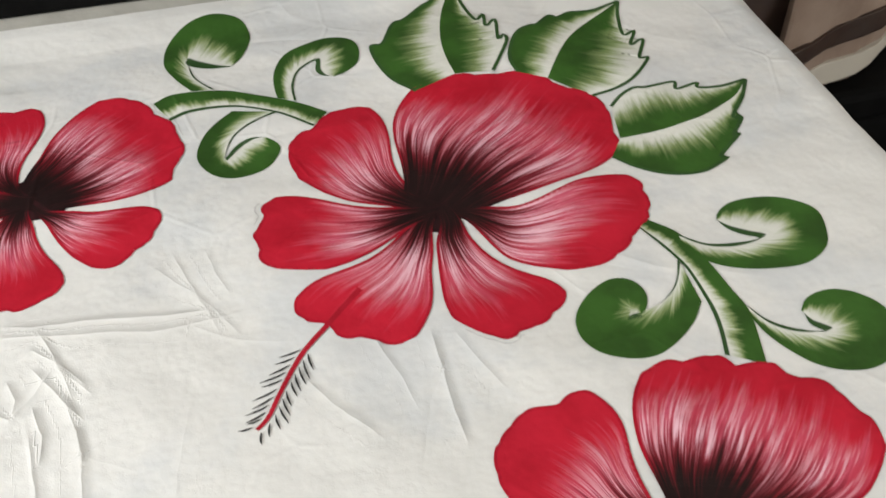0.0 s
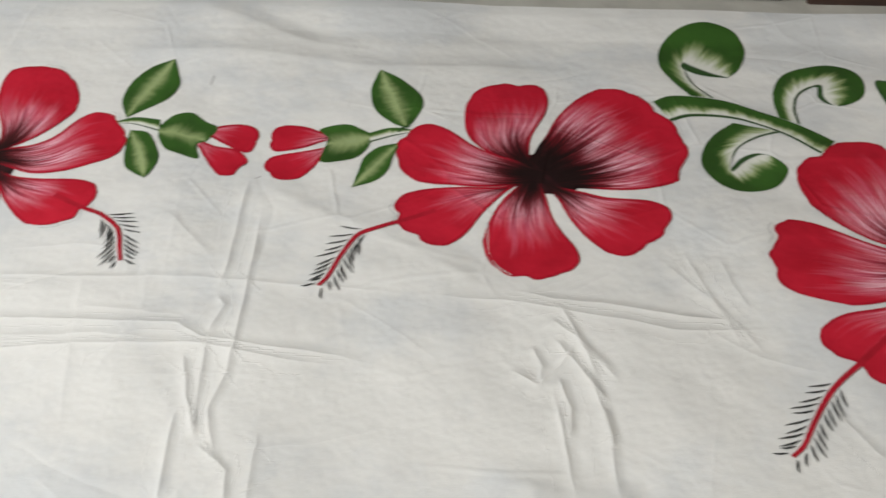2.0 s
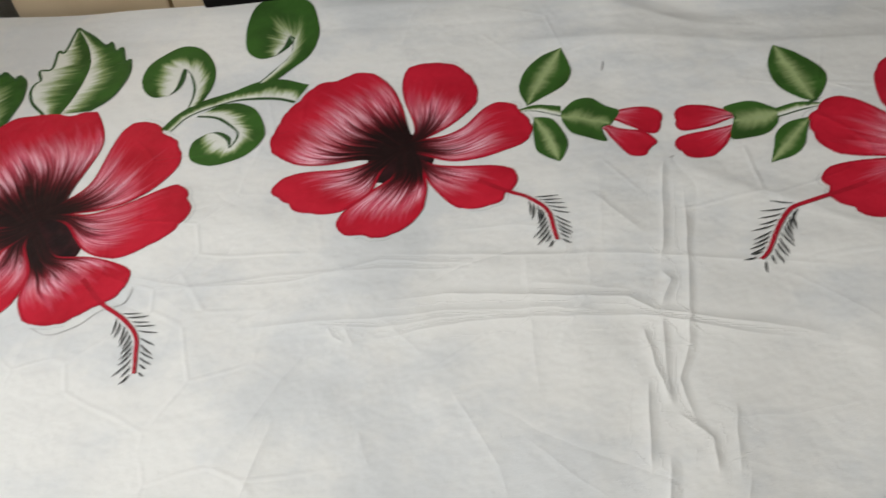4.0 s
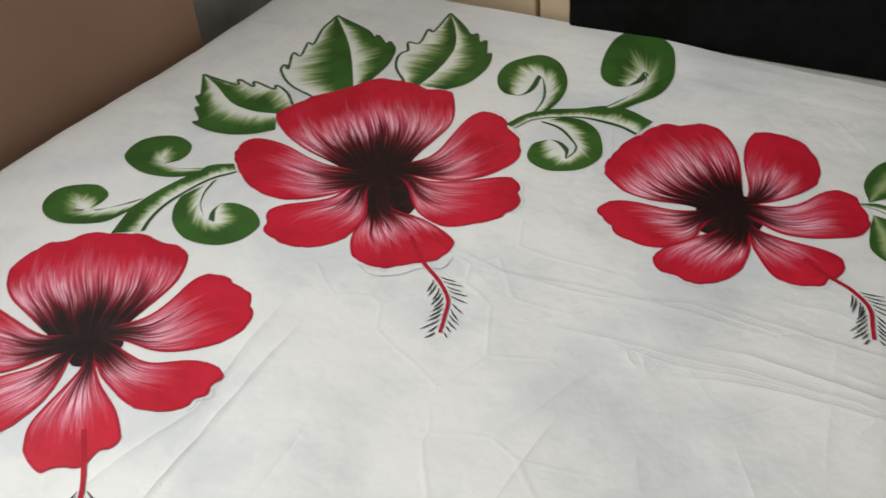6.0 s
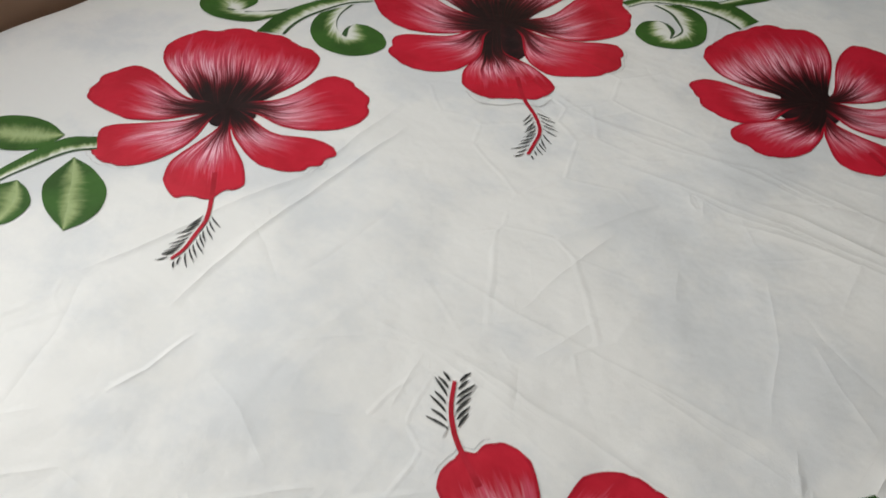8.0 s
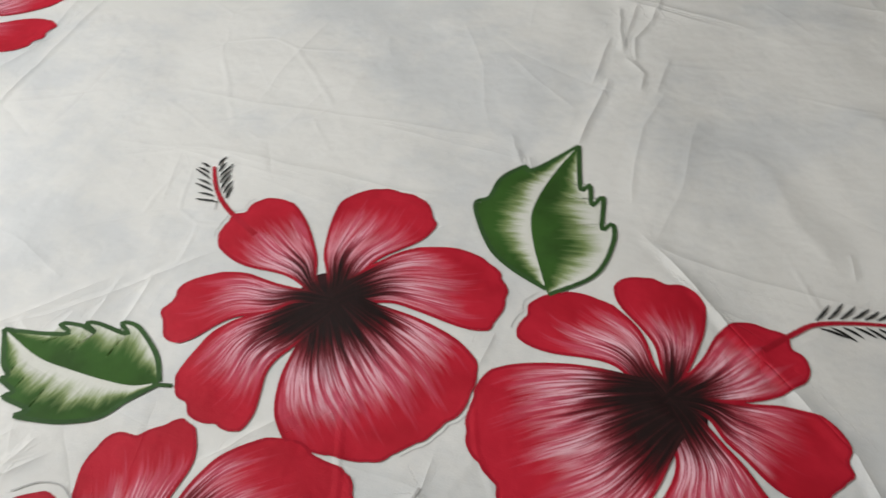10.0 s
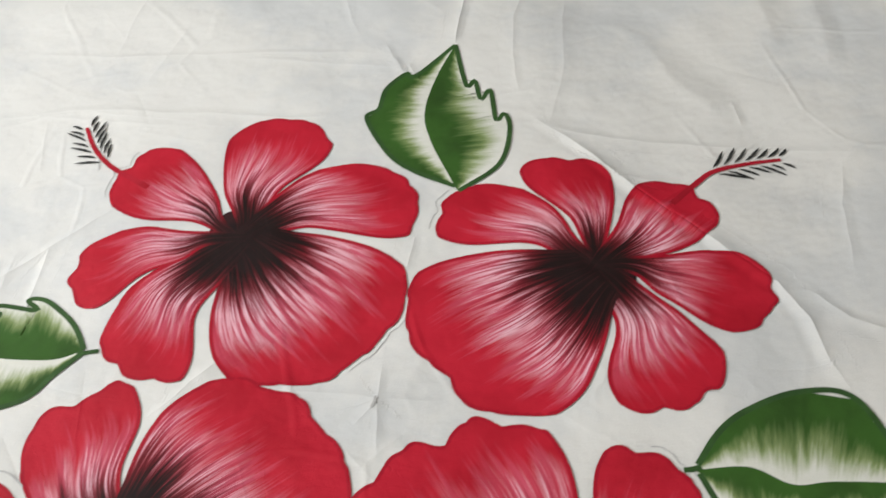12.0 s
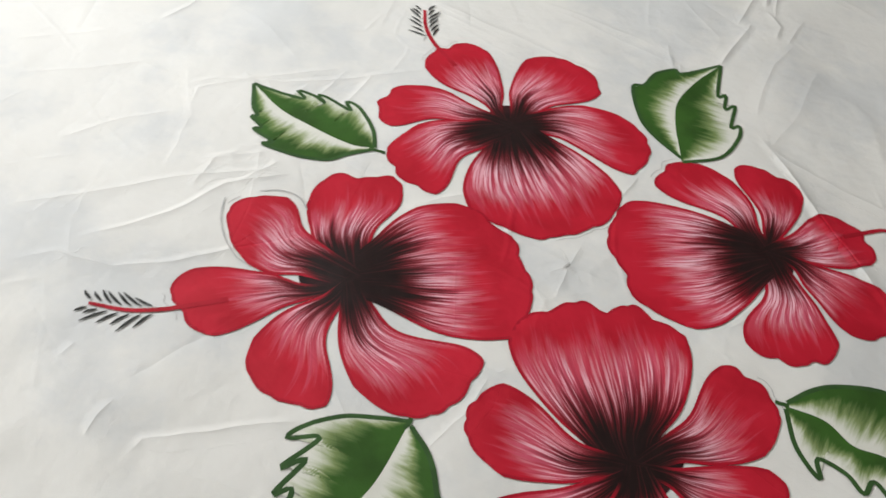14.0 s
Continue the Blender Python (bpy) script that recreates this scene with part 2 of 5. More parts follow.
crease(0.6, 4, (-0.095, -0.187), (-0.053, -0.190), (-0.011, -0.195))
crease(1.3, 9, (0.148, -0.163), (0.208, -0.166), (0.267, -0.178), (0.324, -0.190), (0.404, -0.186))
crease(1.4, 4, (0.227, -0.208), (0.234, -0.227), (0.231, -0.242))
crease(1.5, 5, (0.211, -0.229), (0.229, -0.243), (0.245, -0.227), (0.257, -0.205))
crease(1.2, 5, (0.257, -0.205), (0.274, -0.224), (0.284, -0.238))
crease(1.5, 6, (0.263, -0.225), (0.276, -0.280), (0.278, -0.329))
crease(1.3, 8, (0.243, -0.255), (0.249, -0.299), (0.253, -0.331))
crease(3.4, 24, (0.004, -0.040), (0.055, -0.072), (0.124, -0.107), (0.176, -0.140), (0.205, -0.161))
crease(0.9, 4, (0.343, -0.109), (0.357, -0.149), (0.373, -0.206))
crease(0.7, 4, (0.367, -0.113), (0.385, -0.169))
crease(0.6, 4, (-0.058, -0.077), (-0.011, -0.130))
crease(3.0, 20, (-0.099, 0.230), (-0.036, 0.201), (0.025, 0.168), (0.081, 0.157))
crease(3.4, 24, (-0.193, 0.147), (-0.050, 0.152), (0.083, 0.127), (0.189, 0.135), (0.293, 0.132))
crease(0.7, 5, (-0.453, -0.180), (-0.370, -0.194), (-0.302, -0.179), (-0.209, -0.173), (-0.119, -0.174))
crease(0.9, 6, (-0.328, -0.238), (-0.239, -0.229), (-0.154, -0.219), (-0.071, -0.213), (-0.006, -0.218))
crease(0.6, 4, (-0.227, -0.233), (-0.220, -0.245), (-0.213, -0.251))
crease(0.6, 6, (-0.248, -0.257), (-0.261, -0.284), (-0.275, -0.338))
crease(1.2, 6, (-0.522, -0.286), (-0.514, -0.361), (-0.502, -0.419), (-0.498, -0.447), (-0.512, -0.506), (-0.523, -0.587), (-0.538, -0.670))
crease(1.4, 5, (-0.493, -0.311), (-0.485, -0.390), (-0.477, -0.467), (-0.472, -0.528), (-0.465, -0.586), (-0.451, -0.651))
crease(0.8, 7, (-0.419, -0.200), (-0.361, -0.194), (-0.280, -0.185), (-0.212, -0.163), (-0.108, -0.169))
crease(0.9, 4, (-0.241, -0.235), (-0.232, -0.246), (-0.221, -0.250))
crease(0.8, 6, (-0.262, -0.235), (-0.201, -0.234), (-0.090, -0.216))
crease(0.7, 10, (-0.255, -0.314), (-0.256, -0.390), (-0.256, -0.457))
crease(0.5, 5, (-0.472, -0.528), (-0.436, -0.511), (-0.394, -0.482))
crease(1.4, 4, (-0.416, -0.713), (-0.410, -0.677), (-0.417, -0.627))
crease(1.0, 3, (-0.341, -0.775), (-0.319, -0.745), (-0.274, -0.710), (-0.235, -0.666), (-0.210, -0.633), (-0.184, -0.601))
crease(0.9, 4, (-0.217, -0.703), (-0.221, -0.676), (-0.225, -0.647))
crease(0.7, 4, (-0.258, -0.723), (-0.258, -0.698))
crease(0.7, 4, (-0.269, -0.728), (-0.291, -0.717))
crease(1.4, 5, (0.017, -0.066), (0.024, -0.174), (0.025, -0.243), (0.019, -0.274), (0.038, -0.332))
crease(1.2, 6, (-0.211, -0.247), (-0.107, -0.224), (-0.002, -0.219), (0.107, -0.235))
crease(0.9, 4, (-0.015, -0.447), (0.001, -0.472))
crease(0.5, 5, (-0.359, -0.537), (-0.295, -0.527), (-0.211, -0.527), (-0.158, -0.528))
crease(0.5, 6, (-0.219, -0.484), (-0.211, -0.437), (-0.207, -0.408))
crease(0.5, 5, (-0.282, -0.528), (-0.260, -0.585))
crease(0.5, 6, (-0.155, -0.448), (-0.078, -0.452), (-0.016, -0.454))
crease(1.2, 6, (-0.219, -0.836), (-0.210, -0.789))
crease(0.8, 5, (-0.259, -0.832), (-0.223, -0.787))
crease(3.0, 7, (0.292, -0.719), (0.278, -0.692), (0.264, -0.658), (0.248, -0.634), (0.216, -0.610), (0.180, -0.580), (0.152, -0.552), (0.119, -0.523), (0.074, -0.490))
crease(0.6, 4, (-0.352, -0.458), (-0.252, -0.453), (-0.158, -0.443), (-0.059, -0.437), (-0.026, -0.439))
crease(0.7, 4, (-0.311, -0.526), (-0.222, -0.514), (-0.152, -0.514), (-0.044, -0.512))
crease(0.7, 4, (0.068, -0.502), (0.117, -0.512), (0.173, -0.515), (0.245, -0.518), (0.319, -0.515))
crease(1.8, 7, (0.013, -0.333), (0.015, -0.393), (0.018, -0.429))
crease(0.7, 4, (0.061, -0.328), (0.058, -0.388), (0.066, -0.448), (0.075, -0.483))
crease(0.9, 4, (-0.029, -0.440), (-0.012, -0.465))
crease(3.4, 26, (0.118, -0.381), (0.154, -0.404), (0.178, -0.446), (0.211, -0.482), (0.230, -0.491))
crease(3.0, 20, (0.218, -0.311), (0.248, -0.359), (0.257, -0.411))
crease(2.4, 14, (0.276, -0.305), (0.288, -0.375), (0.291, -0.437))
crease(3.0, 22, (0.188, -0.314), (0.260, -0.329), (0.308, -0.359))
crease(0.7, 4, (0.293, -0.519), (0.289, -0.567), (0.291, -0.623))
crease(1.2, 5, (0.264, -0.635), (0.287, -0.654), (0.312, -0.661))
crease(0.8, 4, (0.221, -0.467), (0.230, -0.496))
crease(0.8, 5, (0.020, -0.713), (0.026, -0.746), (0.032, -0.779))
crease(0.8, 5, (0.015, -0.758), (0.026, -0.739))
crease(0.8, 5, (0.022, -0.614), (0.024, -0.646))
crease(0.9, 4, (-0.110, -0.774), (-0.090, -0.742), (-0.065, -0.710))
crease(0.5, 3, (-0.037, -0.742), (0.028, -0.738), (0.066, -0.735))
crease(1.6, 4, (-0.287, -0.993), (-0.266, -0.963), (-0.227, -0.949), (-0.200, -0.923), (-0.177, -0.890), (-0.155, -0.854), (-0.126, -0.811))
crease(1.6, 5, (-0.268, -0.947), (-0.244, -0.905), (-0.230, -0.874), (-0.224, -0.837), (-0.190, -0.792))
crease(1.3, 6, (-0.330, -0.957), (-0.296, -0.910), (-0.265, -0.867), (-0.226, -0.822), (-0.196, -0.792))
crease(1.0, 6, (-0.239, -0.858), (-0.249, -0.816), (-0.237, -0.797))
crease(0.8, 5, (-0.359, -0.879), (-0.342, -0.837), (-0.310, -0.795))
crease(0.9, 6, (-0.455, -0.853), (-0.411, -0.803), (-0.382, -0.767), (-0.342, -0.762))
crease(0.7, 6, (-0.492, -0.821), (-0.436, -0.747))
crease(0.9, 4, (-0.302, -0.797), (-0.321, -0.764), (-0.296, -0.722), (-0.245, -0.654))
crease(0.7, 4, (-0.308, -0.722), (-0.284, -0.732))
crease(0.7, 4, (-0.242, -0.705), (-0.246, -0.657))
crease(1.5, 4, (-0.112, -1.051), (-0.113, -1.036), (-0.085, -1.008), (-0.054, -0.976), (-0.044, -0.966))
crease(1.1, 5, (-0.139, -1.056), (-0.145, -1.041), (-0.146, -1.026))
crease(0.8, 5, (-0.196, -1.026), (-0.196, -1.011))
crease(0.9, 5, (0.027, -0.945), (0.034, -0.898), (0.029, -0.862))
crease(0.8, 4, (0.018, -0.865), (0.032, -0.860), (0.036, -0.850))
crease(0.7, 3, (-0.057, -0.722), (-0.041, -0.692))
crease(0.6, 4, (-0.104, -0.769), (-0.081, -0.742))
crease(0.7, 4, (-0.041, -0.422), (-0.017, -0.462))


def mesh_of(name, verts, faces, uvs=None, smooth=True):
    me = bpy.data.meshes.new(name)
    me.from_pydata([tuple(map(float, v)) for v in verts], [], faces)
    if uvs is not None:
        layer = me.uv_layers.new(name="UVMap")
        loops = np.zeros(len(me.loops), dtype=np.int32)
        me.loops.foreach_get("vertex_index", loops)
        layer.data.foreach_set("uv", np.asarray(uvs, dtype=np.float32)[loops].ravel())
    if smooth:
        me.polygons.foreach_set("use_smooth", [True] * len(me.polygons))
    return me


def grid_faces(rows, cols):
    return [(r * cols + c, r * cols + c + 1, (r + 1) * cols + c + 1, (r + 1) * cols + c) for r in range(rows - 1) for c in range(cols - 1)]


def piece(name, data, material, parent=None, label=""):
    ob = new(name, data)
    for m in material if isinstance(material, (list, tuple)) else (material,):
        data.materials.append(m)
    if parent is not None:
        ob.parent = parent
    if name == "bedsheet" or (parent is not None and "bedsheet" in (parent.name, parent.parent.name if parent.parent else "")):
        mark_folds(data)
    return tagged(ob, label)


def part(name, bm, material, parent, label="", smooth=False):
    """Links a bmesh as one mesh object under a thing or a part."""
    me = bpy.data.meshes.new(name)
    for f in bm.faces:
        f.smooth = smooth
    bm.to_mesh(me)
    bm.free()
    return piece(name, me, material, parent, label)


def box(x0, x1, y0, y1, z0, z1, bevel=0.0, segments=2):
    bm = bmesh.new()
    bmesh.ops.create_cube(bm, size=1.0)
    for v in bm.verts:
        v.co = Vector(((x0 + x1) / 2 + v.co.x * (x1 - x0), (y0 + y1) / 2 + v.co.y * (y1 - y0), (z0 + z1) / 2 + v.co.z * (z1 - z0)))
    if bevel:
        bmesh.ops.bevel(bm, geom=bm.edges[:], offset=bevel, segments=segments, profile=0.5, affect="EDGES")
    return bm


# ---- the sheet's relief ----


def smooth_noise(x, y, size, seed):
    """Value noise with cells of that size, in 0..1."""
    gx, gy = x / size, y / size
    ix, iy = np.floor(gx).astype(int), np.floor(gy).astype(int)
    fx, fy = gx - ix, gy - iy
    fx, fy = fx * fx * (3 - 2 * fx), fy * fy * (3 - 2 * fy)
    table = np.random.default_rng(seed).random((64, 64))
    at = lambda a, b: table[(ix + a) % 64, (iy + b) % 64]  # noqa: E731
    return (at(0, 0) * (1 - fx) + at(1, 0) * fx) * (1 - fy) + (at(0, 1) * (1 - fx) + at(1, 1) * fx) * fy


def measure_line(x, y, line):
    """For each point: its distance from a line, the side it lies on and how far along the line, 0 to 1."""
    best = np.full(x.shape, 1e9)
    side = np.zeros(x.shape)
    along = np.zeros(x.shape)
    pts = np.array(line)
    legs = np.linalg.norm(np.diff(pts, axis=0), axis=1)
    total, run = legs.sum(), 0.0
    for a, b, leg in zip(pts[:-1], pts[1:], legs):
        ux, uy = (b - a) / leg
        s = np.clip((x - a[0]) * ux + (y - a[1]) * uy, 0, leg)
        dx, dy = x - a[0] - s * ux, y - a[1] - s * uy
        d = np.hypot(dx, dy)
        near = d < best
        best = np.where(near, d, best)
        side = np.where(near, np.sign(ux * dy - uy * dx), side)
        along = np.where(near, (run + s) / total, along)
        run += leg
    fade = np.clip(np.minimum(along, 1 - along) / 0.2, 0, 1)
    return best, side, fade * fade * (3 - 2 * fade)


def ridge(x, y, height, width, line):
    """A crease along a line: a crisp crest with a shallow gully on its steeper side, that dies out at its ends."""
    best, side, fade = measure_line(x, y, line)
    w = width * np.where(side > 0, 0.7, 1.5)
    crest = np.exp(-(np.hypot(best, 0.0014) - 0.0014) / w)
    gully = np.where(side > 0, 0.3, 0.0) * np.exp(-(((best - 1.7 * width) / (0.7 * width)) ** 2))
    return height * (crest - gully) * fade


def relief(x, y):
    """Height of the cloth over the bed's top, before it falls over the edges."""
    x, y = np.asarray(x, float), np.asarray(y, float)
    wx = x + 0.006 * (smooth_noise(x, y, 0.05, 5) - 0.5)
    wy = y + 0.006 * (smooth_noise(x, y, 0.05, 6) - 0.5)
    h = 0.008 * smooth_noise(x, y, 0.23, 1) + 0.0042 * smooth_noise(x + 0.4 * y, y, 0.1, 2) + 0.0014 * smooth_noise(x - 0.5 * y, y * 1.4, 0.04, 3) - 0.0068 + 0.004 * np.clip((y - 0.19) / 0.04, 0, 1)
    for height, width, line in CREASES + SMALL:
        far = 8 * width * 0.00055 + 0.03
        pts = np.array(line)
        near = (wx > pts[:, 0].min() - far) & (wx < pts[:, 0].max() + far) & (wy > pts[:, 1].min() - far) & (wy < pts[:, 1].max() + far)
        if near.any():
            h[near] += ridge(wx[near], wy[near], height * CREASE_H, max(width * 0.0006, 0.0030), line)
    return h


def small_creases():
    """Short random folds that pressing and packing left all over the cloth, most of them along its two threads."""
    rng = np.random.default_rng(21)
    out = []
    for _ in range(300):
        x, y = rng.uniform(-0.85, 0.85), rng.uniform(-1.25, 0.22)
        a = rng.choice([0.0, 1.57, 0.78, 2.3, 2.6]) + rng.normal(0, 0.25)
        s = rng.uniform(0.015, 0.09)
        b = a + rng.normal(0, 0.22)
        p1 = (x + s * math.cos(a), y + s * math.sin(a))
        out.append((rng.uniform(0.15, 0.5) * rng.choice([1, 1, -1]), rng.uniform(3, 6), [(x, y), p1, (p1[0] + s * math.cos(b), p1[1] + s * math.sin(b))]))
    return out


CREASE_H = 0.00052
SMALL = small_creases()
STEP = 0.0016
GRID_X = np.arange(-550, 551) * STEP
GRID_Y = np.arange(-781, 157) * STEP
TABLE = relief(*np.meshgrid(GRID_X, GRID_Y))
# the cloth has some stiffness of its own: no kink is sharper than its weave
TABLE[1:-1] = 0.15 * TABLE[:-2] + 0.7 * TABLE[1:-1] + 0.15 * TABLE[2:]
TABLE[:, 1:-1] = 0.15 * TABLE[:, :-2] + 0.7 * TABLE[:, 1:-1] + 0.15 * TABLE[:, 2:]


def pressed_folds():
    """Tables of the signed distance in millimetres to the nearest sharp crease, and of how sharp it is there."""
    x, y = np.meshgrid(GRID_X, GRID_Y)
    wx = x + 0.004 * (smooth_noise(x, y, 0.05, 5) - 0.5) + 0.0015 * (smooth_noise(x, y, 0.012, 15) - 0.5)
    wy = y + 0.004 * (smooth_noise(x, y, 0.05, 6) - 0.5) + 0.0015 * (smooth_noise(x, y, 0.012, 16) - 0.5)
    offset, tall = np.full(x.shape, 12.0), np.zeros(x.shape)
    for height, width, line in CREASES + SMALL:
        if width > 10:
            continue
        pts = np.array(line)
        near = (wx > pts[:, 0].min() - 0.012) & (wx < pts[:, 0].max() + 0.012) & (wy > pts[:, 1].min() - 0.012) & (wy < pts[:, 1].max() + 0.012)
        best, side, fade = measure_line(wx[near], wy[near], line)
        mine = (best * 1000 < np.abs(offset[near])) & (fade > 0.02)
        offset[near] = np.where(mine, best * 1000 * np.where(side == 0, 1, side), offset[near])
        tall[near] = np.where(mine, np.clip(height, -1.5, 1.7) * fade, tall[near])
    return offset, tall


FOLD_OFFSET, FOLD_HEIGHT = pressed_folds()


def read_table(table, x, y):
    """A value of a table that lies on the sheet's grid."""
    gx, gy = np.clip((x - GRID_X[0]) / STEP, 0, len(GRID_X) - 1.001), np.clip((y - GRID_Y[0]) / STEP, 0, len(GRID_Y) - 1.001)
    ix, iy = gx.astype(int), gy.astype(int)
    fx, fy = gx - ix, gy - iy
    return (table[iy, ix] * (1 - fx) + table[iy, ix + 1] * fx) * (1 - fy) + (table[iy + 1, ix] * (1 - fx) + table[iy + 1, ix + 1] * fx) * fy


def mark_folds(me):
    """Gives a mesh that lies on the bed its share of the pressed folds."""
    at = np.zeros(len(me.vertices) * 3)
    me.vertices.foreach_get("co", at)
    at = at.reshape(-1, 3)
    for name, table in (("fold_offset", FOLD_OFFSET), ("fold_height", FOLD_HEIGHT)):
        layer = me.attributes.new(name, "FLOAT", "POINT")
        layer.data.foreach_set("value", read_table(table, at[:, 0], at[:, 1]).astype(np.float32))


def cloth(x, y):
    """The same height, read from the sheet's own grid inside it."""
    return read_table(TABLE, np.asarray(x, float), np.asarray(y, float))


def drape(x, y):
    """The cloth's place for a point of the flat sheet: flat on top, bent over the two sides and the foot."""
    x, y = np.asarray(x, float), np.asarray(y, float)
    z = TOP + cloth(x, y)
    bend = 0.035

    def over(d):
        """How far out and down a length d of cloth past the bend's start goes."""
        a = np.clip(d / bend, 0, math.pi / 2)
        rest = np.maximum(d - bend * math.pi / 2, 0)
        return np.minimum(d, 0) + bend * np.sin(a), bend * (1 - np.cos(a)) + rest

    sway = 0.012 * (smooth_noise(x, y, 0.16, 8) - 0.5)
    ox, dx = over(np.abs(x - MID) - HALF + bend + sway)
    oy, dy = over(FOOT + bend - y)
    px = np.where(np.abs(x - MID) > HALF - bend - 0.02, MID + np.sign(x) * (HALF - bend + ox), x)
    py = np.where(y < FOOT + bend, FOOT + bend - oy, y)
    # far edge: the hem lies a little uneven before the headboard
    return px, py, z - dx - dy


def sheet():
    xs = np.concatenate([np.linspace(-1.22, -0.88, 46)[:-1], GRID_X, np.linspace(0.88, 1.22, 46)[1:]])
    ys = np.concatenate([np.linspace(-2.0, GRID_Y[0], 60)[:-1], GRID_Y])
    gx, gy = np.meshgrid(xs, ys)
    hem = 0.010 * (1 - np.clip((gx + 0.45) / 0.2, 0, 1)) - 0.008 + 0.005 * (smooth_noise(gx, gy * 0, 0.13, 12) - 0.5) + 0.012 * (smooth_noise(gx, gy * 0, 0.34, 13) - 0.5)
    gy = gy + hem * np.clip((gy - 0.2) / 0.05, 0, 1)
    px, py, pz = drape(gx, gy)
    verts = np.stack([px, py, pz], -1).reshape(-1, 3)
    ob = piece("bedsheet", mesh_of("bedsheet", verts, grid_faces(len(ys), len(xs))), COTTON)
    return tagged(ob, "white cotton bedsheet, creased, hand-painted with red hibiscus flowers, on the bed", "bedsheet")


# ---- structure of the room ----


def slab(name, bm, material, label):
    return tagged(part(name, bm, material, None, label), label, "", "", "structure")


slab("floor", box(-2.3, 2.3, -3.4, 1.5, -0.1, 0.0), FLOOR, "dark stone floor round the bed")
slab("ceiling", box(-2.3, 2.3, -3.4, 1.5, 2.8, 2.9), CEILING, "plain white ceiling")
slab("wall_north", box(-2.3, 2.3, 1.4, 1.5, 0.0, 2.8), PALE_WALL, "cream wall behind the headboard")
slab("wall_south", box(-2.3, 2.3, -3.5, -3.4, 0.0, 2.8), PALE_WALL, "cream wall past the foot of the bed")
# the unseen east wall has a gap, added for the fill light
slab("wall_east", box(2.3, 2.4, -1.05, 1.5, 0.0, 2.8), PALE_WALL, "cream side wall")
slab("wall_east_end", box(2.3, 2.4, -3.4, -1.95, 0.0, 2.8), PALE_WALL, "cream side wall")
slab("wall_east_lintel", box(2.3, 2.4, -1.95, -1.05, 2.08, 2.8), PALE_WALL, "cream wall over the gap added for the fill light")
# the west wall has a window above the cabinet
slab("wall_west", box(-2.4, -2.3, -0.85, 1.5, 0.0, 2.8), PALE_WALL, "cream side wall")
slab("wall_west_end", box(-2.4, -2.3, -3.4, -2.05, 0.0, 2.8), PALE_WALL, "cream side wall")
slab("wall_west_sill", box(-2.4, -2.3, -2.05, -0.85, 0.0, 1.15), PALE_WALL, "cream wall under the window")
slab("wall_west_lintel", box(-2.4, -2.3, -2.05, -0.85, 2.35, 2.8), PALE_WALL, "cream wall over the window")

# ---- the bed and what stands round it ----


def bed():
    base = new("bed")
    tagged(base, "double bed with dark wooden base under the painted sheet", "bed")
    part("mattress", box(MID - HALF + 0.004, MID + HALF - 0.004, FOOT + 0.004, HEAD + 0.03, 0.30, TOP - 0.012, 0.03, 4), TICKING, base, "grey mattress", True)
    part("mattress_cover", box(-0.40, HALF - 0.05, 0.222, HEAD + 0.035, TOP - 0.03, TOP - 0.001, 0.002), TICKING, base, "grey-beige edge of the mattress cover")
    part("base", box(-HALF + 0.03, HALF - 0.03, FOOT + 0.05, HEAD + 0.01, 0.08, 0.30, 0.006), DARK_WOOD, base, "dark wooden bed base")
    for sx in (-1, 1):
        for y in (FOOT + 0.12, HEAD - 0.1):
            part("leg", box(sx * 0.80 - 0.04, sx * 0.80 + 0.04, y - 0.04, y + 0.04, 0.0, 0.08, 0.004), DARK_WOOD, base)
    return base


bed()


def headboard():
    ob = new("headboard")
    tagged(ob, "black leatherette headboard cushion with a round crystal button", "headboard")
    bm = box(-0.527, 0.50, HEAD + 0.014, HEAD + 0.11, TOP, 1.16, 0.006, 4)
    bmesh.ops.bisect_plane(bm, geom=bm.verts[:] + bm.edges[:] + bm.faces[:], plane_co=(-0.12, 0, 0), plane_no=(1, 0, 0))
    for v in bm.verts:
        v.co.y -= 0.023 * min(1.0, max(0.0, (-0.12 - v.co.x) / 0.42))
    part("cushion", bm, LEATHER, ob, "padded black leatherette", True)
    # a cut stone: a flat table, a ring of facets and a thin girdle
    bm = bmesh.new()
    rings = [[bm.verts.new((-0.279 + r * math.cos(a), HEAD + y, 0.641 + r * math.sin(a))) for a in (2 * math.pi * (k + o) / 12 for k in range(12))]
             for r, y, o in ((0.0112, 0.004, 0), (0.0112, 0.0005, 0), (0.0075, -0.003, 0.5))]
    tip = bm.verts.new((-0.279, HEAD - 0.0042, 0.641))
    for k in range(12):
        m = (k + 1) % 12
        bm.faces.new((rings[0][k], rings[0][m], rings[1][m], rings[1][k]))
        bm.faces.new((rings[1][k], rings[1][m], rings[2][k]))
        bm.faces.new((rings[1][m], rings[2][m], rings[2][k]))
        bm.faces.new((rings[2][k], rings[2][m], tip))
    bmesh.ops.recalc_face_normals(bm, faces=bm.faces[:])
    part("button", bm, CRYSTAL, ob, "clear faceted crystal button")
    return ob


headboard()


def board(name, label, bm, material):
    ob = new(name)
    tagged(ob, label, "board")
    part("board", bm, material, ob)
    return ob


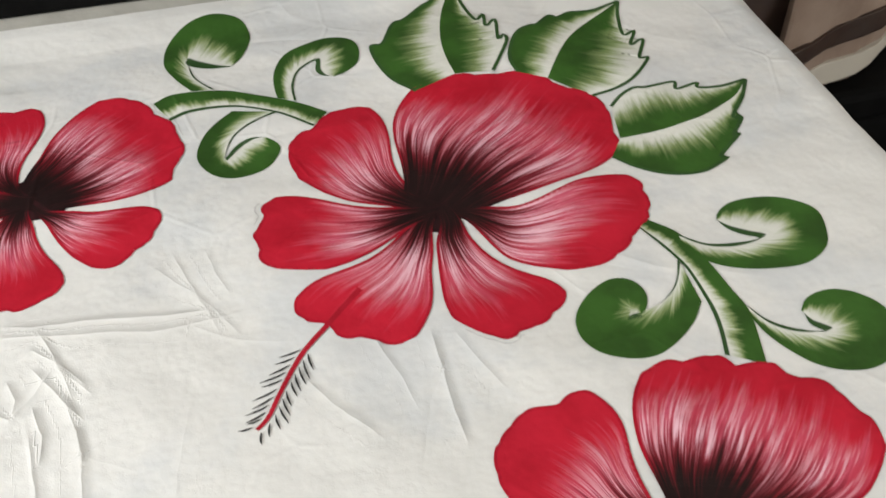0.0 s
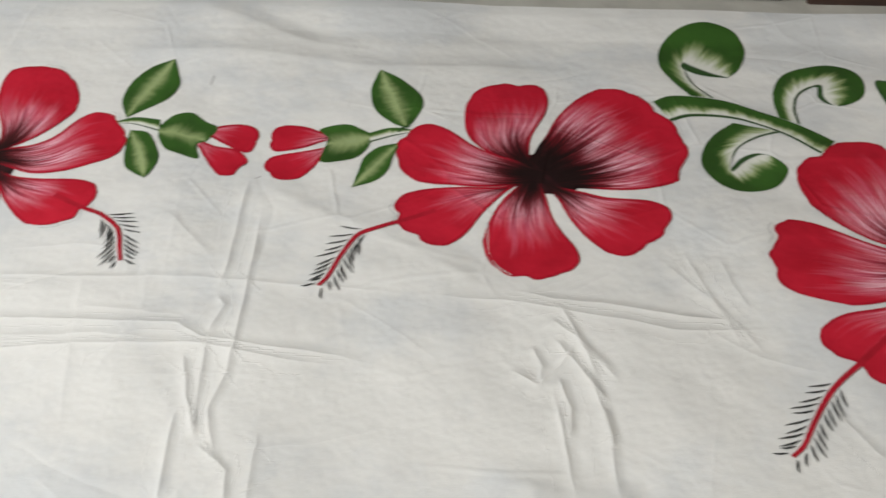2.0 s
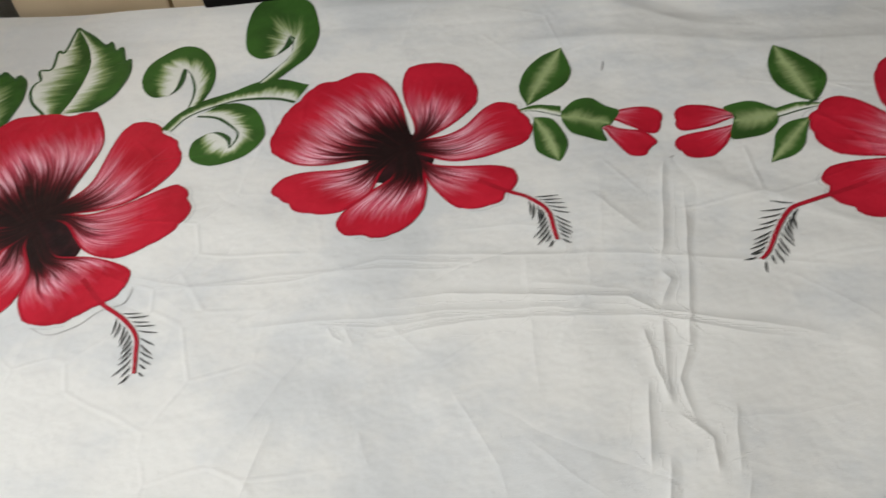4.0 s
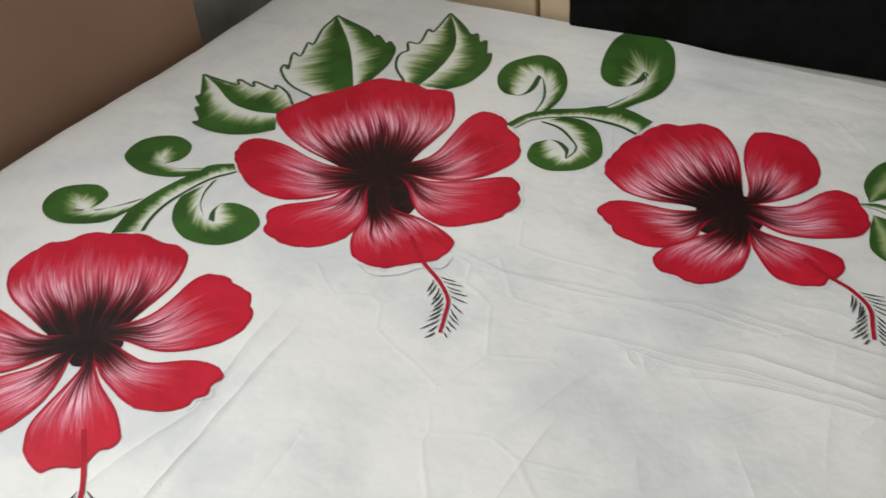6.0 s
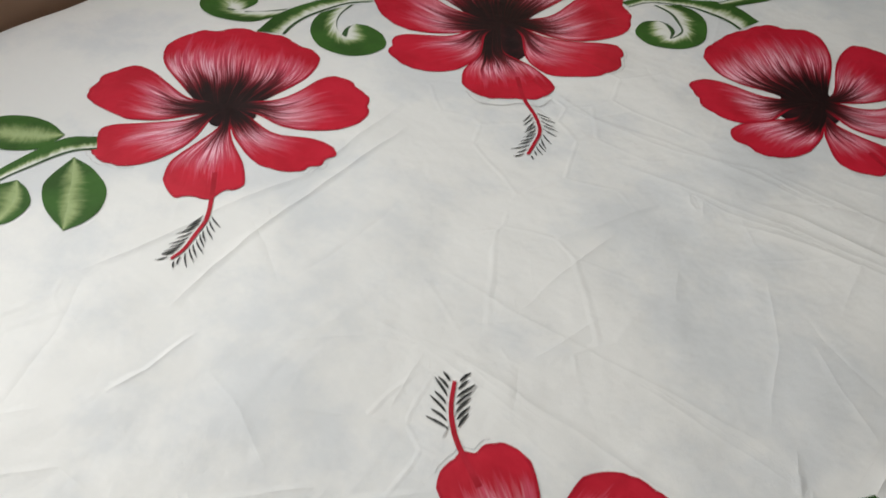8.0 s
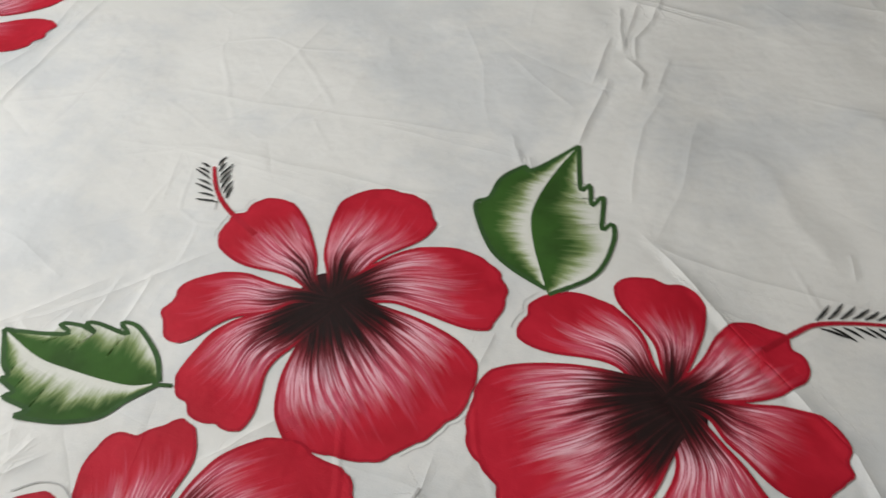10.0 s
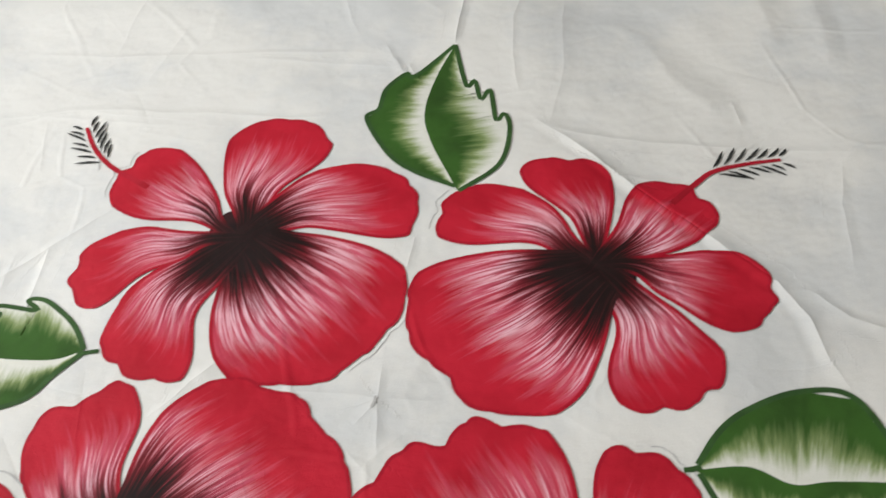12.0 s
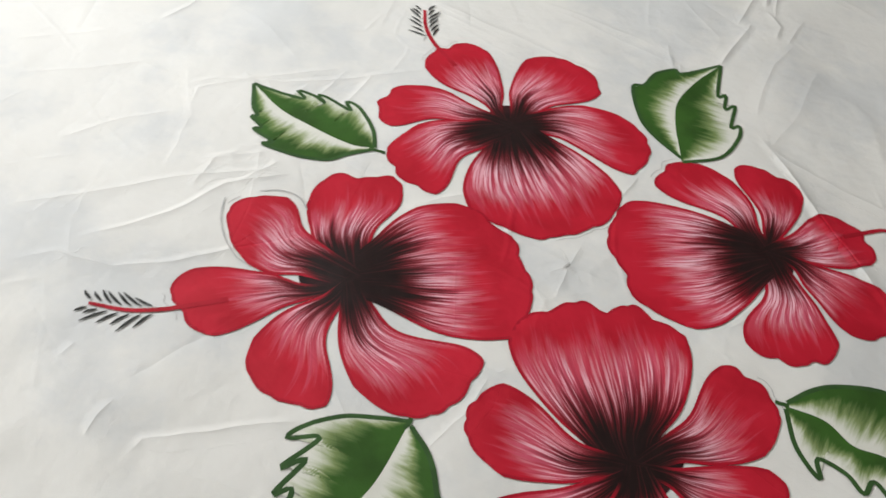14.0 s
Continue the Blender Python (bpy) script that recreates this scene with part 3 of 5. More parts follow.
board("wooden_post", "pale plywood post beside the black headboard", box(-0.574, -0.531, HEAD + 0.008, HEAD + 0.075, 0.0, 1.1, 0.003), PLY)
board("plywood_sheet", "pale plywood sheet standing behind the bed", box(-0.79, -0.581, HEAD + 0.012, HEAD + 0.05, 0.0, 1.1, 0.003), PLY)
board("dark_plank", "dark brown wooden plank wall behind the bed", box(0.52, 1.147, HEAD + 0.012, HEAD + 0.05, 0.0, 1.2, 0.003), DARK_WOOD)


def cabinet():
    ob = new("cabinet")
    tagged(ob, "plain brown laminate cabinet standing close beside the bed", "cabinet")
    part("side_panel", box(-0.992, -0.966, -0.80, 0.062, 0.03, 0.90, 0.002), BROWN_WALL, ob, "plain brown side panel")
    part("carcass", box(-1.42, -0.994, -0.79, 0.055, 0.03, 0.895, 0.002), BROWN_WALL, ob)
    part("plinth", box(-1.40, -1.0, -0.77, 0.03, 0.0, 0.03), DARK_WOOD, ob)
    return ob


cabinet()


def curtain():
    """A pale curtain in soft folds between the cabinet and the wall behind the bed."""
    cols, rows = 60, 12
    verts, faces = [], grid_faces(rows, cols)
    for r in range(rows):
        for c in range(cols):
            y = 0.07 + 0.95 * c / (cols - 1)
            x = -1.06 + 0.022 * math.sin(c * 0.75) + 0.006 * math.sin(c * 1.9 + r * 0.3)
            verts.append((x, y, 0.02 + 2.2 * r / (rows - 1)))
    ob = piece("curtain", mesh_of("curtain", verts, faces), CURTAIN)
    mod = ob.modifiers.new("cloth_thickness", "SOLIDIFY")
    mod.thickness = 0.003
    return tagged(ob, "grey-white curtain hanging in folds beside the cabinet", "curtain")


curtain()


def trunk():
    # added box: carries the cloth and stands in for dark, shadowed floor
    ob = new("trunk")
    tagged(ob, "black box added beside the bed where the floor is dark", "trunk")
    part("body", box(1.12, 1.75, 0.26, 0.72, 0.0, 0.22, 0.012, 2), LEATHER, ob)
    part("lid", box(1.11, 1.76, 0.25, 0.73, 0.222, 0.275, 0.012, 2), LEATHER, ob)
    return ob


def folded_cloth():
    """A thick folded cover on the added black box, turned a little, with a brown band above its hem and a printed rose.
    """
    ob = new("folded_cloth")
    tagged(ob, "folded beige cloth with brown band and red rose, on the added box", "folded cloth")
    turn = Matrix.Translation((1.188, 0.262, 0.277)) @ Matrix.Rotation(math.radians(26), 4, "Z")

    def slack(x, z):
        """How far the front hangs out at a point of it."""
        return 0.010 * math.sin(x * 14 + 3 * z) + 0.006 * math.sin(x * 31 - z * 22) - 0.05 * z

    def put(name, bm, material, label="", smooth=True):
        for v in bm.verts:
            v.co.y -= slack(v.co.x, v.co.z) * max(0.0, 1 - v.co.y / 0.3)
            v.co.x += 1.7 * max(0.0, v.co.y)
            v.co = turn @ v.co
        return part(name, bm, material, ob, label, smooth)

    bm = box(-0.137, 0.36, 0.0, 0.22, 0.0, 0.34, 0.02, 3)
    bmesh.ops.subdivide_edges(bm, edges=bm.edges[:], cuts=7, use_grid_fill=True)
    put("body", bm, BEIGE)
    for z0, z1, name, label in ((0.074, 0.104, "band", "dark brown band"), (0.018, 0.050, "hem", "pale stitched hem")):
        bm = box(-0.125, 0.35, -0.004, 0.01, z0, z1)
        bmesh.ops.subdivide_edges(bm, edges=bm.edges[:], cuts=12, use_grid_fill=True)
        put(name, bm, DARK_WOOD if name == "band" else PALE_WALL, label)
    for name, cx, cz, w, h, material, label in (("printed_rose", ROSE[0], ROSE[1], 0.034, 0.030, ROSE_PRINT, "dark red printed rose"), ("printed_leaf", ROSE[0] + 0.004, ROSE[1] + 0.046, 0.018, 0.02, GREEN_LINE, "green printed leaf")):
        bm = bmesh.new()
        rim = [bm.verts.new((cx + w * math.cos(a) * (1 + 0.12 * math.cos(3 * a)), -0.0035, cz + h * math.sin(a) * (1 + 0.1 * math.sin(5 * a)))) for a in (2 * math.pi * k / 24 for k in range(24))]
        bm.faces.new(rim)
        put(name, bm, material, label)
    return ob


ROSE = (-0.088, 0.208)
trunk()
folded_cloth()
SHEET = sheet()

# ---- painted motifs: brushed on the cloth, a hair above it ----
LIFT = 0.0005


def laid(points, lift):
    p = np.asarray(points, float)
    x, y, z = drape(p[:, 0], p[:, 1])
    return np.stack([x, y, z + LIFT + lift], -1)


def spline(points, n):
    """A smooth curve through the points, cut in n even steps."""
    p = np.array(points, float)
    q = np.vstack([2 * p[0] - p[1], p, 2 * p[-1] - p[-2]])
    out = []
    for a, b, c, d in zip(q[:-3], q[1:-2], q[2:-1], q[3:]):
        u = np.linspace(0, 1, 10)[:-1, None]
        out.append(0.5 * (2 * b + (c - a) * u + (2 * a - 5 * b + 4 * c - d) * u**2 + (3 * b - a - 3 * c + d) * u**3))
    return even(np.vstack([*out, p[-1:]]), n)


def even(points, n):
    p = np.array(points, float)
    s = np.concatenate([[0], np.cumsum(np.linalg.norm(np.diff(p, axis=0), axis=1))])
    t = np.linspace(0, s[-1], n)
    return np.stack([np.interp(t, s, p[:, k]) for k in (0, 1)], -1)


def strip(a, b, cols, lift):
    """A band between two curves: v runs from a to b, u along them in decimetres."""
    n = len(a)
    v = np.linspace(0, 1, cols)[None, :, None]
    pts = (a[:, None] * (1 - v) + b[:, None] * v).reshape(-1, 2)
    run = np.concatenate([[0], np.cumsum(np.linalg.norm(np.diff((a + b) / 2, axis=0), axis=1))]) * 10
    uv = np.stack([np.repeat(run, cols), np.tile(v.ravel(), n)], -1)
    return laid(pts, lift), grid_faces(n, cols), uv


STATIONS = np.array([0.0, 0.14, 0.24, 0.34, 0.44, 0.54, 0.64, 0.73, 0.81, 0.88, 0.93, 0.97, 1.0])


def flower(centre, heart):
    """The dark heart of a painted hibiscus, with its radius in millimetres all round; petals and stamen are painted over it."""
    n = 180
    ang = np.linspace(0, 2 * math.pi, n, endpoint=False)
    rad = np.interp(ang, np.linspace(0, 2 * math.pi, len(heart) + 1), heart + heart[:1]) / 1000 * ((1.08 if abs(centre[0]) < 0.4 and centre[1] > -0.2 else 0.95) + 0.015 * np.sin(ang * 11 + centre[0] * 40))
    rings = [np.array([centre])] + [np.array(centre) + k / 24 * np.stack([rad * np.cos(ang), rad * np.sin(ang)], -1) for k in range(1, 25)]
    verts = laid(np.vstack(rings), -0.0001)
    faces = [(0, 1 + k, 1 + (k + 1) % n) for k in range(n)]
    faces += [(1 + r * n + k, 1 + (r + 1) * n + k, 1 + (r + 1) * n + (k + 1) % n, 1 + r * n + (k + 1) % n) for r in range(23) for k in range(n)]
    ob = piece("painted_flower", mesh_of("painted_flower", verts, faces), HEART, SHEET, "red hibiscus painted on the cloth, with a near-black heart")
    return {"ob": ob, "at": np.array(centre), "count": 0, "lift": 0.00009 if centre[1] < -0.85 else 0.00005 if centre[0] > 0.1 else 0.0}


def bud(centre):
    return {"ob": SHEET, "at": np.array(centre), "count": 0, "bud": True}


def flowing(reach, widths):
    """A petal's half-width from heart to tip as one smooth curve."""
    at = np.linspace(-0.1, 1.1, 241)
    w = np.interp(at, STATIONS, np.array(widths) / 1000)
    k = np.exp(-((np.arange(-24, 25) / 11.0) ** 2))
    w = np.convolve(np.pad(w, 24, mode="edge"), k / k.sum(), mode="valid")
    return at * reach / 1000, w


def rounded(along, across):
    """Takes the corners off a petal's outline, as a brush goes round them, and moves the inside along with it."""
    grid = np.stack([along, across], -1)
    loop = np.vstack([grid[:, 0], grid[-1, 1:], grid[-2::-1, -1]])
    run = np.concatenate([[0], np.cumsum(np.linalg.norm(np.diff(loop, axis=0), axis=1))])
    far = run[None] - run[:, None]
    kernel = np.exp(-((far / 0.0030) ** 2)) * np.gradient(run)[None]
    shift = kernel @ loop / kernel.sum(1)[:, None] - loop
    shift *= np.clip(np.minimum(run, run[-1] - run) / 0.03, 0, 1)[:, None]
    rows, cols = along.shape
    right, tip, left = shift[:rows], shift[rows - 1:rows + cols - 1], shift[rows + cols - 2:][::-1]
    u, t = np.linspace(0, 1, rows)[:, None, None], np.linspace(0, 1, cols)[None, :, None]
    moved = (1 - t) * right[:, None] + t * left[:, None] + u * (tip[None] - (1 - t) * tip[0] - t * tip[-1])
    grid = grid + moved
    return grid[..., 0], grid[..., 1]


def rim_distance(along, across):
    """Centimetres from each point of a petal to its outline, the root left open."""
    grid = np.stack([along, across], -1)
    loop = np.vstack([grid[8:, 0], grid[-1, 1:], grid[-2:7:-1, -1]])[::2]
    best = np.full(along.shape, 1e9)
    for p in loop:
        best = np.minimum(best, (along - p[0]) ** 2 + (across - p[1]) ** 2)
    return np.sqrt(best) * 100


def petal(f, heading, reach, root, left, right, tip):
    """One brushed petal: heading in degrees; in millimetres its reach, where it leaves the heart, the half-widths to both sides from heart to tip,
    and how far the scalloped tip goes, from the right side to the left."""
    f["count"] += 1
    a = math.radians(heading)
    ax, nx = np.array([math.cos(a), math.sin(a)]), np.array([-math.sin(a), math.cos(a)])
    rows, cols = 72, int(min(101, max(25, (left[-1] - right[-1]) / 1.8)))
    t = np.linspace(0, 1, cols)
    u = np.linspace(0, 1, rows)
    ends = spline(list(zip(np.linspace(0, 1, len(tip)), np.array(tip) / 1000)), 80)
    ends = np.interp(t, ends[:, 0], ends[:, 1])
    lobes = max(2, round((left[-1] - right[-1]) / 19))
    ends = ends - 0.0026 * (1 - np.abs(np.sin(math.pi * (lobes * t + 0.2 * np.sin(9 * t + heading))))) ** 4
    along = u[:, None] * ends[None]
    lo = np.interp(along, *flowing(reach, [right[0] * 0.6] + right))
    hi = np.interp(along, *flowing(reach, [left[0] * 0.6] + left))
    across = lo + (hi - lo) * t
    along, across = rounded(along, across)
    pts = f["at"] + along[..., None] * ax + across[..., None] * nx
    uv = np.stack([np.repeat(u, cols), np.tile(2 * t - 1, rows)], -1)
    near = max(root / reach, 0.2)
    uv[:, 0] = np.where(uv[:, 0] < near, 0.2 * uv[:, 0] / near, 0.2 + 0.8 * (uv[:, 0] - near) / (1 - near))
    rim = rim_distance(along, across)
    if f.get("bud"):
        uv[:, 0] = 0.44 + 0.56 * uv[:, 0]
    verts = laid(pts.reshape(-1, 2), 0.00002 + 0.000012 * f["count"] + f.get("lift", 0.0))
    chance = np.random.default_rng(int(abs(heading) * 7 + reach))
    if not f.get("bud") and chance.random() < 0.5:
        # a stretch of the faint pencil sketch shows outside the paint
        k = np.linspace(*sorted(chance.choice([0.06, 0.3, 0.45, 0.7, 0.94], 2, replace=False)), 14)
        out = np.interp(k, t, ends) + 0.0028 + 0.002 * chance.random()
        wide = np.interp(k, t, lo[-1] + (hi[-1] - lo[-1]) * t) * 1.03
        v, fa, uv2 = stroke(list(map(tuple, f["at"] + out[:, None] * ax + wide[:, None] * nx)), 0.0006, 0.0006, 40, -0.00025)[0]
        piece("pencil_line", mesh_of("pencil_line", v, fa, uv2), PENCIL, f["ob"])
    me = mesh_of("petal", verts, grid_faces(rows, cols), uv)
    layer = me.attributes.new("rim", "FLOAT", "POINT")
    layer.data.foreach_set("value", rim.ravel().astype(np.float32))
    layer = me.attributes.new("lane", "FLOAT", "POINT")
    layer.data.foreach_set("value", np.tile(t * (left[-1] - right[-1]) / 10, rows).astype(np.float32))
    return piece("bud_petal" if f.get("bud") else "petal", me, PETAL, f["ob"])


def stroke(points, w0, w1, n, lift):
    c = spline(points, n) if len(points) > 2 else even(points, n)
    d = np.gradient(c, axis=0)
    d /= np.linalg.norm(d, axis=1)[:, None] + 1e-9
    nrm = np.stack([-d[:, 1], d[:, 0]], -1)
    w = np.linspace(w0, w1, n)[:, None] / 2
    return strip(c - nrm * w, c + nrm * w, 3, lift), c, nrm, d


def stamen(f, points):
    """A red stamen that leaves the petal, with short black hairs on both sides of its outer part."""
    (v, fa, uv), c, nrm, d = stroke([tuple(f["at"] + 0.74 * (np.array(points[0]) - f["at"]))] + points, 0.0046, 0.0028, 40, 0.00024)
    piece("stamen", mesh_of("stamen", v, fa, uv), STAMEN, f["ob"], "red painted stamen")
    rng = np.random.default_rng(int(1000 * abs(points[0][0])) + 7)
    curve = spline(points, 60)
    bold = len(points) < 5
    for k in np.linspace(17, 59, 7 if bold else 11).astype(int):
        for side in (-1, 1):
            dirn = curve[min(k + 1, 59)] - curve[k - 1]
            dirn /= np.linalg.norm(dirn) + 1e-9
            out = side * np.array([-dirn[1], dirn[0]])
            aim = out * (0.6 + 0.25 * rng.random()) + dirn * (0.75 + 0.2 * rng.random())
            start = curve[k] + out * 0.0035
            mid = start + aim * 0.005 + dirn * 0.001
            end = start + aim * (0.012 + 0.005 * rng.random()) * (0.6 if k > 50 else 1.0)
            c = spline([tuple(start), tuple(mid), tuple(end)], 8)
            nrm = np.array([-aim[1], aim[0]]) / np.linalg.norm(aim)
            w = ((0.0011 if bold else 0.00075) * np.sin(np.linspace(0.35, 2.9, 8)))[:, None] * nrm
            v, fa, uv = strip(c - w, c + w, 3, 0.00026)
            piece("stamen_hair", mesh_of("stamen_hair", v, fa, uv), INK, f["ob"])


def leaf(rib, edge_a, edge_b, outlined):
    """A painted leaf of two halves along its rib. outlined: half a is dark at the rib with a thin green outline; half b is dark at its edge."""
    n = 84
    mid = spline(rib, n)
    ea, eb = (even(edge_a, n), even(edge_b, n)) if outlined else (spline(edge_a, n), spline(edge_b, n))
    if outlined:
        va, fa, ua = strip(mid, ea, 28, 0.00006)
    else:
        va, fa, ua = strip(ea, mid, 20, 0.00006)
    vb, fb, ub = strip(eb, mid, 28, 0.0001)
    ob = piece("painted_leaf", mesh_of("leaf_half", va, fa, ua), BRUSHED if outlined else PLAIN_LEAF, SHEET, "green leaf painted on the cloth")
    piece("leaf_half", mesh_of("leaf_half", vb, fb, ub), BRUSHED if outlined else PLAIN_LEAF, ob)
    if outlined:
        for edge in (edge_a, edge_b):
            (v, f2, uv), *_ = stroke(edge, 0.0034, 0.0036, 90, 0.00014)
            piece("leaf_outline", mesh_of("leaf_outline", v, f2, uv), GREEN_LINE, ob)
    return ob


scroll_count = [0]


def scroll(name, label, outer, inner):
    scroll_count[0] += 1
    a, b = spline(outer, 64), spline(inner, 64)
    v, f, uv = strip(a, b, 14, 0.00002 + 0.00003 * (scroll_count[0] % 4))
    return piece(name, mesh_of(name, v, f, uv), LINED, SHEET, label)


def stem(outer, inner):
    return scroll("painted_stem", "green stem painted on the cloth", outer, inner)


def curl(outer, inner):
    return scroll("painted_curl", "green curled tendril painted on the cloth", outer, inner)



def line(points, width, material, name, label=""):
    (v, f, uv), *_ = stroke(points, width, width, 30, 0.00012)
    return piece(name, mesh_of(name, v, f, uv), material, SHEET, label)


f = flower((0.243, -0.026), [28, 27, 27, 26, 26, 26, 25, 25, 25, 24, 22, 21, 20, 21, 26, 30, 29, 25, 23, 23, 25, 27, 28, 28])
petal(f, 109, 138, 17, [18, 32, 40, 45, 45, 45, 45, 45, 45, 45, 45, 45], [7, 3, -3, -13, -26, -35, -41, -43, -43, -43, -43, -43], [120, 128, 129, 130, 133, 137, 137, 137, 137, 134, 130, 123, 114, 97, 76])
petal(f, 37, 141, 6, [34, 41, 51, 59, 65, 70, 72, 72, 72, 72, 72, 72], [-36, -47, -56, -62, -66, -66, -66, -66, -66, -66, -66, -66], [87, 95, 115, 124, 128, 132, 139, 138, 137, 139, 141, 140, 137, 132, 120])
petal(f, -43, 111, 16, [-7, -1, 6, 11, 20, 30, 37, 39, 39, 39, 39, 39], [-14, -16, -22, -27, -31, -34, -35, -35, -35, -35, -35, -35], [92, 102, 106, 108, 109, 107, 107, 110, 110, 109, 107, 105, 104, 101, 95])
petal(f, -100, 120, 13, [-3, 5, 8, 14, 22, 33, 39, 39, 39, 39, 39, 39], [-18, -25, -30, -33, -35, -36, -36, -36, -36, -36, -36, -36], [89, 102, 110, 115, 118, 120, 119, 117, 120, 119, 117, 113, 108, 105, 96])
petal(f, -149, 134, 17, [-1, 1, 5, 11, 17, 27, 32, 34, 34, 34, 34, 34], [-2, -1, -5, -14, -22, -29, -34, -36, -36, -36, -36, -36], [112, 121, 126, 127, 127, 130, 133, 133, 132, 128, 126, 126, 124, 120, 112])
petal(f, 165, 131, 21, [19, 27, 31, 34, 35, 38, 38, 38, 38, 38, 38, 38], [-6, -10, -12, -15, -20, -30, -36, -39, -39, -39, -39, -39], [113, 121, 124, 126, 127, 130, 131, 129, 128, 126, 123, 120, 116, 109, 100])
stamen(f, [(0.124, -0.089), (0.110, -0.097), (0.097, -0.104), (0.088, -0.122), (0.080, -0.149), (0.074, -0.159)])
f = flower((0.557, -0.113), [30, 30, 30, 30, 30, 30, 30, 30, 31, 32, 33, 32, 31, 30, 31, 33, 35, 33, 30, 26, 24, 25, 27, 29])
petal(f, 125, 157, 27, [24, 33, 43, 48, 51, 51, 51, 51, 51, 51, 51, 51], [3, -1, -7, -17, -33, -46, -55, -58, -59, -59, -59, -59], [136, 144, 150, 154, 157, 156, 153, 151, 154, 154, 152, 148, 140, 128, 112])
petal(f, 45, 203, 12, [55, 75, 90, 99, 103, 103, 103, 103, 103, 103, 103, 103], [-42, -57, -70, -83, -93, -97, -97, -97, -97, -97, -97, -97], [143, 157, 181, 194, 200, 200, 198, 202, 203, 198, 185, 174, 167, 151, 128])
petal(f, -23, 166, 20, [-2, 3, 3, 13, 28, 44, 51, 56, 57, 57, 57, 57], [-14, -35, -53, -58, -60, -60, -60, -60, -60, -60, -60, -60], [105, 127, 138, 145, 150, 153, 156, 161, 165, 165, 166, 164, 161, 159, 148])
petal(f, -80, 150, 21, [8, 5, 5, 8, 15, 25, 39, 43, 43, 43, 43, 43], [-9, -22, -27, -33, -38, -43, -45, -45, -45, -45, -45, -45], [116, 127, 136, 144, 149, 150, 148, 147, 148, 147, 145, 141, 138, 134, 126])
petal(f, -132, 158, 27, [3, 12, 21, 27, 37, 45, 48, 49, 49, 49, 49, 49], [-10, -12, -13, -15, -20, -30, -41, -46, -47, -47, -47, -47], [144, 152, 155, 156, 154, 152, 157, 158, 157, 152, 150, 150, 149, 145, 135])
petal(f, -178, 152, 24, [14, 22, 31, 39, 45, 48, 48, 48, 48, 48, 48, 48], [-3, -8, -11, -18, -27, -38, -45, -47, -47, -47, -47, -47], [127, 137, 140, 139, 142, 147, 151, 149, 149, 150, 150, 147, 140, 124, 107])
stamen(f, [(0.446, -0.218), (0.424, -0.239), (0.407, -0.264), (0.395, -0.285), (0.386, -0.294)])
f = flower((-0.235, -0.017), [32, 28, 24, 23, 22, 22, 21, 21, 21, 21, 21, 22, 22, 22, 24, 28, 35, 42, 45, 46, 46, 44, 41, 37])
petal(f, 144, 149, 8, [34, 54, 65, 72, 73, 73, 73, 73, 73, 73, 73, 73], [-32, -42, -51, -59, -65, -69, -70, -70, -70, -70, -70, -70], [117, 131, 134, 137, 147, 149, 148, 144, 142, 140, 135, 128, 121, 113, 98])
petal(f, 74, 138, 15, [-8, -2, 9, 22, 33, 42, 48, 52, 53, 53, 53, 53], [-18, -28, -35, -39, -41, -41, -41, -41, -41, -41, -41, -41], [86, 101, 111, 119, 125, 130, 134, 137, 138, 138, 137, 135, 133, 129, 124])
petal(f, 17, 125, 22, [6, 7, 5, 8, 15, 31, 41, 42, 42, 42, 42, 42], [-12, -23, -33, -37, -38, -38, -38, -38, -38, -38, -38, -38], [76, 104, 115, 120, 122, 124, 124, 124, 122, 120, 117, 117, 115, 109, 101])
petal(f, -32, 131, 39, [0, 0, 1, 7, 14, 22, 29, 32, 32, 32, 32, 32], [-8, -9, -11, -19, -24, -28, -31, -31, -31, -31, -31, -31], [105, 114, 120, 124, 128, 130, 131, 128, 126, 130, 129, 127, 124, 121, 113])
petal(f, -87, 121, 41, [26, 30, 33, 37, 38, 38, 38, 38, 38, 38, 38, 38], [3, 4, 4, -11, -18, -30, -35, -36, -36, -36, -36, -36], [100, 109, 114, 117, 117, 115, 118, 121, 120, 119, 116, 112, 106, 98, 84])
petal(f, -135, 116, 29, [15, 17, 29, 38, 38, 39, 39, 39, 39, 39, 39, 39], [0, -1, -5, -11, -21, -31, -38, -41, -42, -42, -42, -42], [100, 110, 115, 115, 114, 113, 112, 111, 112, 111, 108, 104, 99, 92, 82])
stamen(f, [(-0.122, -0.080), (-0.106, -0.088), (-0.088, -0.105), (-0.080, -0.128), (-0.076, -0.140)])
f = flower((-0.556, -0.112), [43, 35, 30, 26, 24, 25, 27, 31, 35, 34, 31, 28, 28, 29, 30, 32, 34, 40, 50, 67, 85, 90, 78, 58])
petal(f, 130, 197, 4, [52, 70, 83, 93, 100, 105, 107, 107, 107, 107, 107, 107], [-43, -62, -78, -87, -91, -93, -93, -93, -93, -93, -93, -93], [143, 153, 158, 184, 186, 196, 197, 193, 190, 189, 184, 175, 164, 153, 141])
petal(f, 53, 152, 20, [1, 0, 2, 12, 26, 41, 53, 62, 63, 63, 63, 63], [-19, -36, -47, -53, -55, -55, -55, -55, -55, -55, -55, -55], [90, 120, 133, 140, 142, 146, 149, 149, 147, 148, 151, 151, 150, 145, 137])
